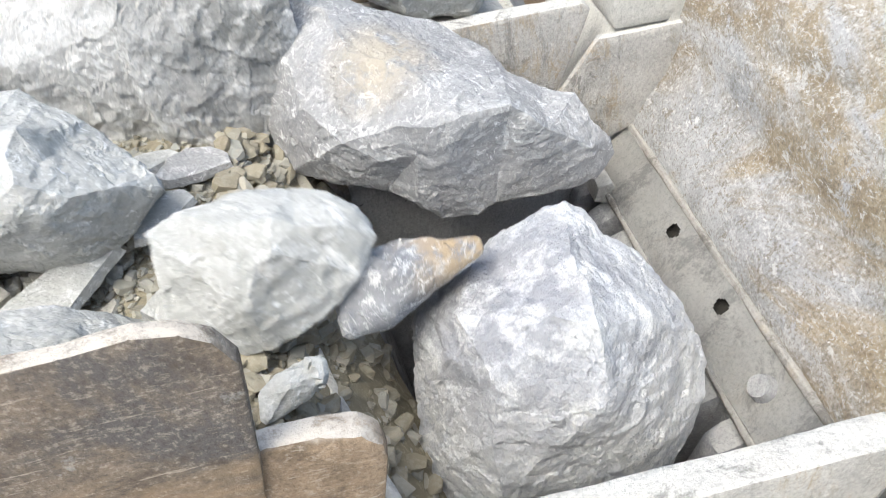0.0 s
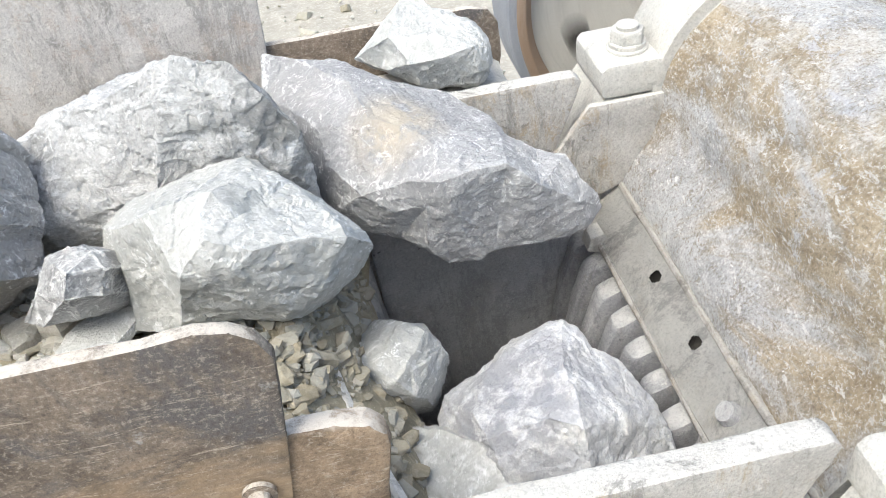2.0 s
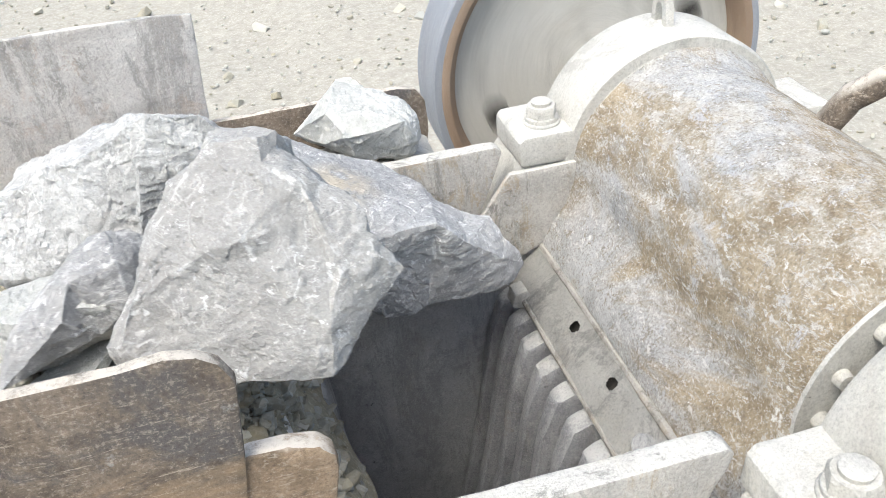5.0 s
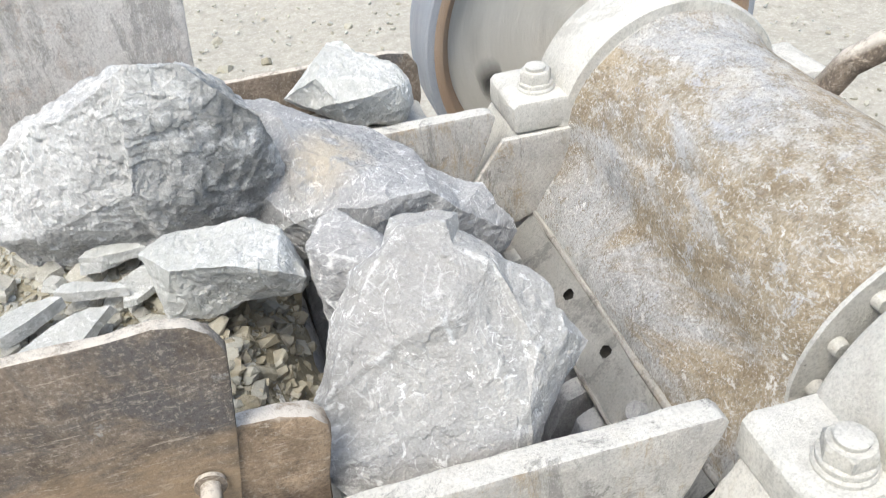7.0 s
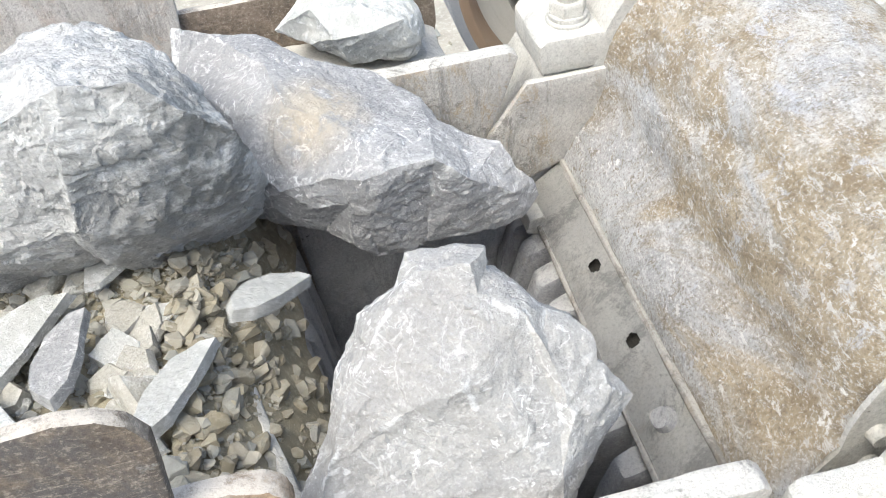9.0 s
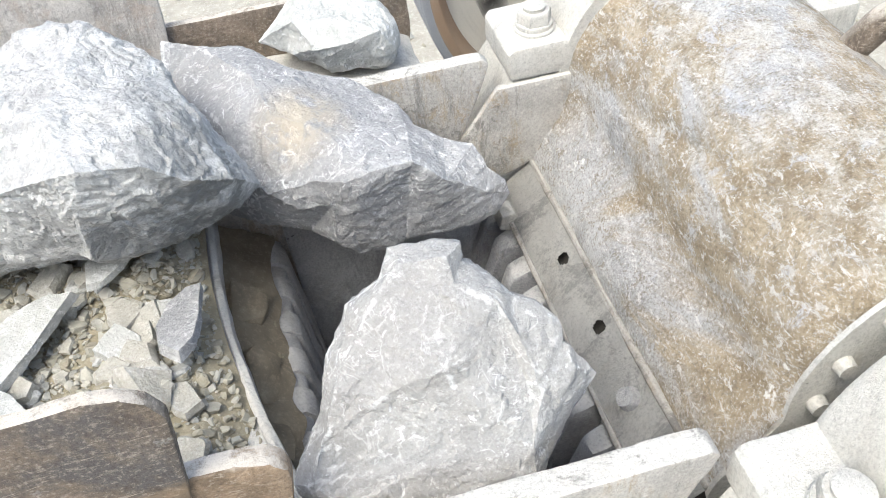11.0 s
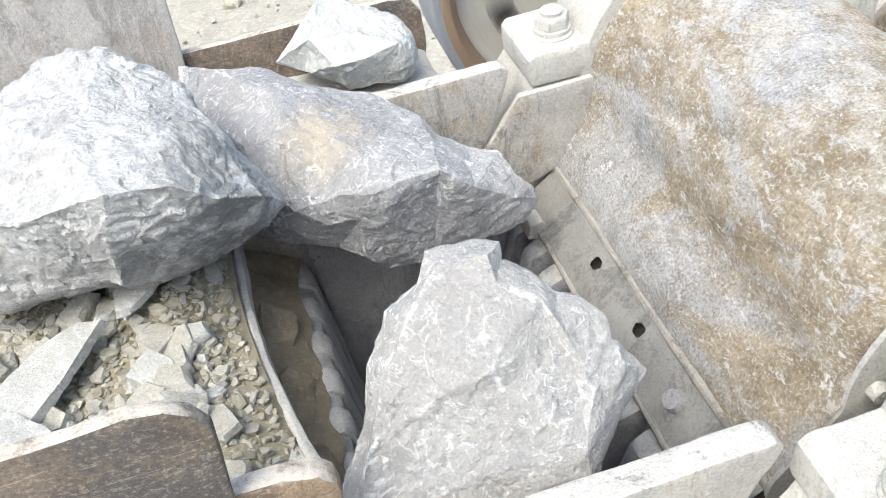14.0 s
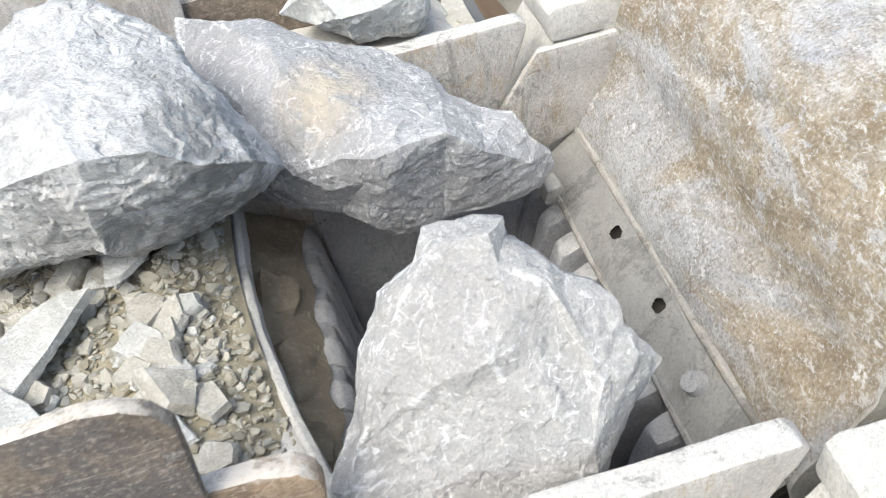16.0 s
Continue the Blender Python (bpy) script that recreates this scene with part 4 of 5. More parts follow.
def loose_stone(name, place, size, turn, seed, material, label, group="loose stones on the feeder"):
    """A flat angular chip: a broken outline, slanting sides, a tilted top."""
    rng = random.Random(seed)
    n = rng.choice((5, 5, 6, 6, 7))
    angles = sorted(2 * math.pi * (i + rng.uniform(-0.36, 0.36)) / n for i in range(n))
    reach = [rng.uniform(0.36, 0.56) for _ in angles]
    tilt = rng.uniform(-0.5, 0.5)
    bm = bmesh.new()
    rings = []
    for z, grow in ((-0.5, 0.86), (0.05, 1.0), (0.5, rng.uniform(0.72, 0.9))):
        rings.append([bm.verts.new((r * grow * math.cos(a) * size[0], r * grow * math.sin(a) * size[1], (z + tilt * r * math.cos(a) * (z > 0.1)) * size[2])) for a, r in zip(angles, reach)])
    for a, b in zip(rings, rings[1:]):
        for i in range(n):
            bm.faces.new((a[i], a[(i + 1) % n], b[(i + 1) % n], b[i]))
    bm.faces.new(rings[0][::-1])
    bm.faces.new(rings[-1])
    split(bm, 0.009)
    bm.normal_update()
    for v in bm.verts:
        v.co += v.normal * 0.0016 * (noise.noise(v.co * 110 + Vector((seed, 0, 0))) + 1.2 * noise.noise(v.co * 45 + Vector((seed, 2, 0))))
    ob = finish(name, bm, material)
    ob.matrix_basis = pose(*place, *turn)
    return tagged(ob, label, "stone", group)


def build_loose_stones():
    rng = random.Random(77)
    mats = (M_GREEN, M_CHIP, M_CHIP, M_CHIP)
    for i in range(230):
        x, y = rng.uniform(-0.66, -0.165), rng.uniform(0.70, 1.40)
        a = rng.uniform(0.018, 0.036) if i % 3 else rng.uniform(0.036, 0.078)
        loose_stone("stone", (x, y, bed_height(x, y) + 0.16 * a), (a * rng.uniform(1.0, 1.6), a, a * rng.uniform(0.25, 0.5)), (rng.gauss(0, 10), rng.gauss(0, 10), rng.uniform(0, 360)), i, rng.choice(mats), "angular pale grey chip lying on the gravel")


SHARD_LABEL = "flat sharp-edged pale shard lying on the gravel"


def shard(outline, thick, place, turn, seed, material):
    """A flat splinter of stone from its plan outline."""
    bm = bmesh.new()
    top = [bm.verts.new((x * 0.94, y * 0.94, thick)) for x, y in outline]
    low = [bm.verts.new((x, y, 0)) for x, y in outline]
    n = len(outline)
    bm.faces.new(top)
    bm.faces.new(low[::-1])
    for i in range(n):
        bm.faces.new((low[i], low[(i + 1) % n], top[(i + 1) % n], top[i]))
    split(bm, 0.014)
    bm.normal_update()
    for v in bm.verts:
        v.co += v.normal * 0.003 * (noise.noise(v.co * 18 + Vector((seed, 0, 0))) + 0.6 * noise.noise(v.co * 55))
    ob = finish("shard", bm, material)
    ob.matrix_basis = pose(*place, *turn)
    return tagged(ob, SHARD_LABEL, "stone", "stone shards")


def build_shards():
    leaf = [(-0.115, -0.055), (-0.06, -0.06), (0.02, -0.035), (0.085, -0.005), (0.125, 0.012), (0.10, 0.035), (0.03, 0.05), (-0.05, 0.035), (-0.10, 0.0)]
    made = [
        shard(leaf, 0.018, (-0.43, 1.055, 2.262), (6, -4, 32), 1, M_GREEN),
        shard([(x * 0.6, y * 0.9) for x, y in leaf], 0.016, (-0.44, 0.93, 2.27), (0, 8, 100), 2, M_GREEN),
        shard([(x * 0.45, y * 0.8) for x, y in leaf], 0.014, (-0.235, 1.30, 2.262), (5, 8, -20), 3, M_GREY),
        shard([(x * 0.62, y * 0.75) for x, y in leaf], 0.018, (-0.33, 1.31, 2.262), (-4, 2, 5), 4, M_GREEN),
        shard([(x * 0.42, y * 0.85) for x, y in leaf], 0.012, (-0.285, 1.20, 2.262), (3, 3, 12), 5, M_GREEN),
    ]
    for key, k, wide, thick, mat in (("F1", 0.62, 1.0, 0.022, M_GREEN), ("F2", 0.66, 1.1, 0.018, M_GREY), ("F3", 0.68, 0.9, 0.02, M_GREEN), ("F4", 0.55, 0.62, 0.018, M_GREEN), ("F5", 0.5, 0.75, 0.02, M_GREEN)):
        flowing[key] = shard([(x * k, y * k * wide) for x, y in leaf], thick, (-1.0, 1.0, 2.27), (0, 0, 0), len(flowing) + 9, mat)
    return made


flowing = {}
ROCKS = {
    'R5': ((0.035, 1.058, 2.169), (0.09, 0.72, -0.69), 0.12,
        [(-0.09, -0.03, 0.04), (-0.05, -0.01, 0.07), (0.00, -0.00, 0.07), (0.10, -0.00, 0.05), (0.10, -0.02, 0.04), (0.03, -0.03, 0.03), (-0.00, -0.06, 0.01), (-0.04, -0.07, 0.00), (-0.09, -0.07, 0.00), (-0.01, -0.05, 0.07), (-0.01, -0.07, 0.04)]),
    'R6': ((-0.131, 0.843, 2.254), (0.09, 0.72, -0.69), 0.07,
        [(-0.04, -0.01, 0.02), (-0.01, -0.00, 0.04), (0.04, -0.00, 0.04), (0.04, -0.02, 0.03), (0.02, -0.03, 0.01), (-0.03, -0.04, -0.00), (-0.04, -0.04, -0.00), (-0.00, -0.03, 0.04)]),
}
BLOCKS = {
    'A': ((0.132, 1.434, 2.187), (0.08, 0.78, -0.62), 0.3,
        [(-0.288, 0.258, 0.045), (-0.227, 0.241, 0.045), (-0.149, 0.227, 0.06), (-0.069, 0.173, 0.091), (-0.012, 0.152, 0.091), (0.037, 0.14, 0.076), (0.073, 0.113, 0.076), (0.117, 0.076, 0.091), (0.142, 0.032, 0.122), (0.19, -0.001, 0.138), (0.236, -0.018, 0.153), (0.262, -0.066, 0.153), (0.292, -0.093, 0.122), (0.297, -0.118, 0.107), (0.267, -0.151, 0.107), (0.231, -0.158, 0.122), (0.156, -0.165, 0.122), (0.094, -0.164, 0.122), (0.064, -0.18, 0.122), (0.007, -0.178, 0.122), (-0.026, -0.146, 0.169), (-0.072, -0.121, 0.138), (-0.152, -0.101, 0.107), (-0.233, -0.073, 0.076), (-0.251, 0.005, 0.076), (-0.276, 0.095, 0.076), (-0.298, 0.185, 0.045)],
        [[(-0.188, 0.085, 0.184), (-0.124, 0.16, 0.169), (-0.096, 0.084, 0.231), (-0.034, 0.058, 0.246), (-0.003, 0.035, 0.262), (-0.039, -0.035, 0.277), (-0.018, -0.078, 0.246), (-0.026, -0.146, 0.169)],
         [(-0.188, 0.085, 0.184), (-0.177, 0.019, 0.2), (-0.126, -0.045, 0.231), (-0.076, -0.078, 0.231), (-0.018, -0.078, 0.246)],
         [(-0.039, -0.035, 0.277), (0.009, -0.045, 0.293), (0.043, -0.037, 0.293), (0.12, -0.028, 0.277), (0.175, -0.07, 0.246), (0.236, -0.018, 0.153)],
         [(0.117, 0.076, 0.091), (0.125, 0.021, 0.2), (0.12, -0.028, 0.277)],
         [(-0.066, 0.147, 0.138), (-0.034, 0.058, 0.246)],
         [(0.043, -0.037, 0.293), (0.024, -0.102, 0.231), (0.007, -0.178, 0.122)],
         [(0.175, -0.07, 0.246), (0.251, -0.105, 0.169)]]),
    'D': ((-0.262, 1.322, 2.373), (0.13, 0.72, -0.68), 0.34,
        [(-0.201, 0.147, 0.069), (-0.086, 0.199, 0.069), (-0.03, 0.214, 0.069), (0.028, 0.211, 0.069), (0.066, 0.174, 0.069), (0.134, 0.13, 0.069), (0.166, 0.084, 0.1), (0.215, -0.001, 0.162), (0.259, -0.068, 0.193), (0.226, -0.101, 0.131), (0.169, -0.129, 0.115), (0.11, -0.149, 0.115), (0.061, -0.162, 0.131), (0.026, -0.167, 0.162), (0.001, -0.151, 0.146), (-0.089, -0.154, 0.115), (-0.145, -0.158, 0.1), (-0.185, -0.166, 0.1), (-0.254, -0.161, 0.1), (-0.256, -0.04, 0.162), (-0.247, 0.079, 0.115)],
        [[(-0.256, -0.04, 0.162), (-0.123, -0.048, 0.239), (-0.04, -0.057, 0.27), (0.021, -0.052, 0.301), (0.089, -0.048, 0.332), (0.167, -0.048, 0.317), (0.212, -0.07, 0.27), (0.259, -0.068, 0.193)],
         [(0.089, -0.048, 0.332), (0.06, -0.096, 0.27), (0.026, -0.167, 0.162)],
         [(0.167, -0.048, 0.317), (0.149, -0.095, 0.239), (0.11, -0.149, 0.115)],
         [(0.028, 0.211, 0.069), (0.031, 0.104, 0.193), (0.016, 0.042, 0.255), (0.021, -0.052, 0.301)],
         [(0.066, 0.174, 0.069), (0.13, 0.05, 0.224), (0.167, -0.048, 0.317)],
         [(-0.086, 0.199, 0.069), (-0.056, 0.069, 0.208), (-0.04, -0.057, 0.27)]]),
    'W': ((0.211, 1.008, 2.035), (0.09, 0.72, -0.69), 0.38,
        [(0.044, 0.194, 0.141), (0.068, 0.178, 0.141), (0.083, 0.141, 0.157), (0.125, 0.117, 0.141), (0.154, 0.078, 0.141), (0.179, 0.037, 0.141), (0.192, 0.005, 0.141), (0.202, -0.042, 0.141), (0.193, -0.087, 0.141), (0.175, -0.133, 0.126), (0.146, -0.179, 0.11), (0.112, -0.226, 0.095), (0.031, -0.259, 0.079), (-0.089, -0.259, 0.079), (-0.182, -0.235, 0.064), (-0.202, -0.159, 0.095), (-0.195, -0.086, 0.11), (-0.189, -0.022, 0.126), (-0.178, 0.054, 0.126), (-0.165, 0.091, 0.126), (-0.128, 0.109, 0.141), (-0.087, 0.13, 0.157), (-0.054, 0.156, 0.157), (-0.014, 0.173, 0.157)],
        [[(-0.087, 0.13, 0.157), (-0.123, 0.074, 0.25), (-0.108, 0.039, 0.296), (-0.083, -0.017, 0.296), (-0.101, -0.088, 0.265), (-0.094, -0.163, 0.219), (-0.089, -0.259, 0.079)],
         [(0.044, 0.194, 0.141), (0.025, 0.133, 0.265), (0.032, 0.093, 0.312), (-0.013, 0.061, 0.327), (-0.083, -0.017, 0.296)],
         [(0.083, 0.141, 0.157), (0.032, 0.093, 0.312)],
         [(-0.013, 0.061, 0.327), (0.033, 0.044, 0.343), (0.114, 0.039, 0.265), (0.192, 0.005, 0.141)],
         [(0.033, 0.044, 0.343), (0.04, -0.038, 0.312), (0.097, -0.118, 0.219), (0.146, -0.179, 0.11)]]),
    'S': ((0.184, 0.807, 2.276), (0.13, 0.72, -0.68), 0.26,
        [(-0.058, 0.177, 0.118), (-0.038, 0.181, 0.118), (0.002, 0.179, 0.118), (0.03, 0.173, 0.118), (0.029, 0.152, 0.118), (0.048, 0.137, 0.118), (0.063, 0.128, 0.118), (0.09, 0.101, 0.118), (0.12, 0.09, 0.11), (0.144, 0.063, 0.11), (0.146, 0.035, 0.11), (0.173, 0.01, 0.088), (0.189, -0.014, 0.073), (0.172, -0.039, 0.065), (0.146, -0.066, 0.073), (0.126, -0.102, 0.073), (0.107, -0.14, 0.08), (0.091, -0.158, 0.095), (0.023, -0.156, 0.11), (-0.026, -0.155, 0.11), (-0.093, -0.181, 0.103), (-0.142, -0.187, 0.103), (-0.173, -0.157, 0.103), (-0.203, -0.128, 0.103), (-0.211, -0.105, 0.11), (-0.191, -0.061, 0.11), (-0.174, -0.029, 0.11), (-0.162, 0.004, 0.11), (-0.15, 0.05, 0.11), (-0.122, 0.088, 0.11), (-0.115, 0.111, 0.11), (-0.095, 0.125, 0.118), (-0.073, 0.139, 0.118)],
        [[(-0.182, -0.105, 0.133), (-0.164, -0.045, 0.14), (-0.138, 0.02, 0.148), (-0.106, 0.075, 0.149), (-0.079, 0.118, 0.151), (-0.048, 0.159, 0.148), (0.012, 0.159, 0.148), (0.02, 0.128, 0.152), (0.069, 0.099, 0.148), (0.089, 0.055, 0.145), (0.112, -0.018, 0.133), (0.095, -0.085, 0.125)],
         [(-0.138, 0.02, 0.148), (-0.103, -0.008, 0.155), (-0.053, 0.015, 0.163), (-0.008, 0.029, 0.172), (0.018, 0.062, 0.163), (0.015, 0.099, 0.157), (0.02, 0.128, 0.152)],
         [(-0.008, 0.029, 0.172), (0.005, 0.004, 0.157), (-0.021, -0.016, 0.151), (-0.033, 0.01, 0.155), (-0.008, 0.029, 0.172)],
         [(0.069, 0.099, 0.148), (0.078, 0.046, 0.136), (0.099, -0.017, 0.128), (0.112, -0.018, 0.133)],
         [(0.146, 0.035, 0.11), (0.154, 0.002, 0.11), (0.131, -0.042, 0.11), (0.107, -0.099, 0.103), (0.091, -0.158, 0.095)]]),
    'R1': ((-0.325, 1.173, 2.31), (0.08, 0.78, -0.62), 0.26,
        [(-0.201, 0.06, 0.104), (-0.18, 0.099, 0.073), (-0.107, 0.123, 0.057), (0.011, 0.145, 0.042), (0.038, 0.123, 0.057), (0.1, 0.083, 0.073), (0.136, 0.048, 0.088), (0.182, 0.004, 0.104), (0.189, -0.014, 0.104), (0.171, -0.04, 0.104), (0.144, -0.066, 0.088), (0.098, -0.094, 0.073), (0.07, -0.111, 0.073), (-0.004, -0.103, 0.088), (-0.046, -0.103, 0.088), (-0.098, -0.114, 0.088), (-0.175, -0.099, 0.088), (-0.246, -0.107, 0.057), (-0.222, -0.047, 0.073), (-0.201, 0.001, 0.088), (-0.219, 0.029, 0.088)],
        [[(-0.201, 0.001, 0.088), (-0.12, 0.04, 0.181), (-0.056, 0.044, 0.212), (0.006, 0.059, 0.212), (0.052, 0.06, 0.212), (0.038, 0.123, 0.057)],
         [(0.052, 0.06, 0.212), (0.041, 0.031, 0.228), (0.071, 0.02, 0.197), (0.102, -0.027, 0.212), (0.143, -0.014, 0.166), (0.182, 0.004, 0.104)],
         [(0.041, 0.031, 0.228), (0.051, -0.007, 0.243), (0.003, -0.045, 0.228), (-0.098, -0.114, 0.088)],
         [(0.051, -0.007, 0.243), (0.073, -0.049, 0.212), (0.07, -0.111, 0.073)],
         [(0.102, -0.027, 0.212), (0.091, -0.071, 0.15), (0.07, -0.111, 0.073)]]),
    'SR': ((0.18, 1.636, 2.343), (0.18, 0.79, -0.59), 0.16,
        [(-0.145, -0.016, 0.047), (-0.114, 0.015, 0.033), (-0.084, 0.049, 0.033), (-0.048, 0.1, 0.019), (-0.017, 0.1, 0.019), (0.012, 0.074, 0.019), (0.054, 0.062, 0.019), (0.09, 0.034, 0.033), (0.118, -0.002, 0.047), (0.117, -0.056, 0.047), (0.093, -0.082, 0.033), (0.038, -0.084, 0.033), (-0.012, -0.09, 0.033), (-0.041, -0.068, 0.033), (-0.092, -0.045, 0.047)],
        [[(-0.048, 0.1, 0.019), (-0.068, 0.01, 0.103), (-0.024, -0.049, 0.117), (-0.041, -0.068, 0.033)],
         [(-0.024, -0.049, 0.117), (0.048, -0.038, 0.117), (0.095, -0.022, 0.103), (0.118, -0.002, 0.047)],
         [(0.012, 0.074, 0.019), (0.044, 0, 0.103), (0.048, -0.038, 0.117)],
         [(-0.068, 0.01, 0.103), (-0.145, -0.016, 0.047)]]),
    'R2': ((-0.126, 0.991, 2.32), (0.09, 0.72, -0.69), 0.12,
        [(-0.136, 0.053, 0.052), (-0.101, 0.073, 0.041), (-0.012, 0.088, 0.041), (0.042, 0.083, 0.041), (0.082, 0.071, 0.052), (0.109, 0.051, 0.052), (0.129, 0.015, 0.052), (0.119, -0, 0.052), (0.105, -0.025, 0.052), (0.08, -0.055, 0.041), (0.04, -0.084, 0.041), (-0.004, -0.101, 0.041), (-0.047, -0.108, 0.029), (-0.095, -0.079, 0.041), (-0.129, -0.057, 0.041), (-0.127, -0.02, 0.052)],
        [[(-0.101, 0.073, 0.041), (-0.042, 0.047, 0.098), (0.023, 0.047, 0.11), (0.046, 0.035, 0.104), (0.02, 0.007, 0.121), (-0.002, -0.009, 0.116), (-0.023, -0.048, 0.098), (-0.004, -0.101, 0.041)],
         [(0.046, 0.035, 0.104), (0.093, 0.029, 0.087), (0.129, 0.015, 0.052)],
         [(-0.136, 0.053, 0.052), (-0.083, 0.008, 0.087), (-0.023, -0.048, 0.098)]]),
    'R2b': ((0.027, 0.91, 2.24), (0.08, 0.78, -0.62), 0.12,
        [(-0.129, 0.06, 0.034), (-0.082, 0.063, 0.046), (-0.036, 0.064, 0.058), (0.027, 0.051, 0.058), (0.081, 0.029, 0.058), (0.102, 0.001, 0.046), (0.133, -0.056, 0.022), (0.106, -0.103, 0.022), (0.088, -0.142, 0.022), (0.064, -0.16, 0.022), (0.017, -0.138, 0.034), (-0.026, -0.095, 0.034), (-0.044, -0.076, 0.034), (-0.088, -0.061, 0.034), (-0.098, -0.014, 0.034), (-0.126, 0.004, 0.022)],
        [[(-0.082, 0.063, 0.046), (-0.089, 0.015, 0.082), (-0.078, -0.024, 0.094), (-0.016, -0.038, 0.106), (0.032, -0.029, 0.106), (0.093, -0.04, 0.094), (0.114, -0.023, 0.064)],
         [(-0.016, -0.038, 0.106), (0.014, -0.105, 0.07)]]),
    'P1': ((-0.126, 1.095, 2.324), (0.18, 0.79, -0.59), 0.13,
        [(-0.139, 0.039, 0.04), (-0.107, 0.064, 0.014), (-0.051, 0.073, 0.014), (0.023, 0.084, 0.014), (0.083, 0.06, 0.027), (0.119, -0.02, 0.04), (0.106, -0.042, 0.027), (0.011, -0.052, 0.014), (-0.046, -0.075, 0.014), (-0.11, -0.065, 0.014), (-0.12, -0.017, 0.027)],
        [[(-0.139, 0.039, 0.04), (-0.079, 0.008, 0.092), (0.012, 0.009, 0.105), (0.085, -0.006, 0.092), (0.119, -0.02, 0.04)],
         [(0.012, 0.009, 0.105), (0.011, -0.052, 0.014)],
         [(-0.079, 0.008, 0.092), (-0.11, -0.065, 0.014)]]),
    'P8': ((-0.12, 0.917, 2.27), (0.12, 0.72, -0.68), 0.14,
        [(-0.055, 0.065, 0.058), (-0.033, 0.079, 0.045), (0.014, 0.085, 0.045), (0.044, 0.067, 0.058), (0.063, 0.043, 0.058), (0.078, 0.006, 0.058), (0.067, -0.022, 0.045), (0.028, -0.074, 0.032), (-0.013, -0.112, 0.032), (-0.049, -0.113, 0.032), (-0.055, -0.075, 0.045), (-0.08, -0.022, 0.045), (-0.088, 0.004, 0.045), (-0.069, 0.035, 0.058)],
        [[(-0.033, 0.079, 0.045), (-0.008, 0.048, 0.11), (0.025, 0.018, 0.123), (0.049, 0.02, 0.11), (0.078, 0.006, 0.058)],
         [(0.025, 0.018, 0.123), (0.009, -0.035, 0.11), (-0.013, -0.112, 0.032)],
         [(-0.008, 0.048, 0.11), (-0.05, 0.011, 0.097), (-0.088, 0.004, 0.045)]]),
    'R4': ((-0.372, 1.145, 2.32), (0.08, 0.78, -0.62), 0.16,
        [(-0.061, -0.063, 0.069), (-0.037, -0.019, 0.082), (-0.045, 0.036, 0.056), (-0.003, 0.052, 0.056), (0.047, 0.053, 0.069), (0.074, 0.031, 0.069), (0.072, -0.011, 0.069), (0.032, -0.05, 0.056), (-0.039, -0.072, 0.056)],
        [[(-0.045, 0.036, 0.056), (0.048, 0.022, 0.121), (0.046, -0.016, 0.121), (-0.039, -0.072, 0.056)],
         [(0.048, 0.022, 0.121), (0.1, 0.022, 0.121), (0.074, 0.031, 0.069)]]),
    'R3': ((-0.004, 1.029, 2.324), (0.18, 0.81, -0.56), 0.12,
        [(-0.058, 0.091, 0.053), (-0.036, 0.133, 0.043), (-0.01, 0.144, 0.043), (0.03, 0.113, 0.053), (0.055, 0.093, 0.053), (0.081, 0.05, 0.043), (0.061, -0.011, 0.043), (0.041, -0.08, 0.043), (0.022, -0.172, 0.043), (-0.009, -0.129, 0.043), (-0.032, -0.091, 0.043), (-0.051, -0.017, 0.043), (-0.059, 0.037, 0.043)],
        [[(-0.036, 0.133, 0.043), (-0.018, 0.07, 0.083), (-0.04, 0.002, 0.073), (-0.003, -0.045, 0.083), (0.022, -0.172, 0.043)],
         [(-0.018, 0.07, 0.083), (0.049, 0.046, 0.083), (0.081, 0.05, 0.043)],
         [(-0.04, 0.002, 0.073), (-0.051, -0.017, 0.043)]]),
}
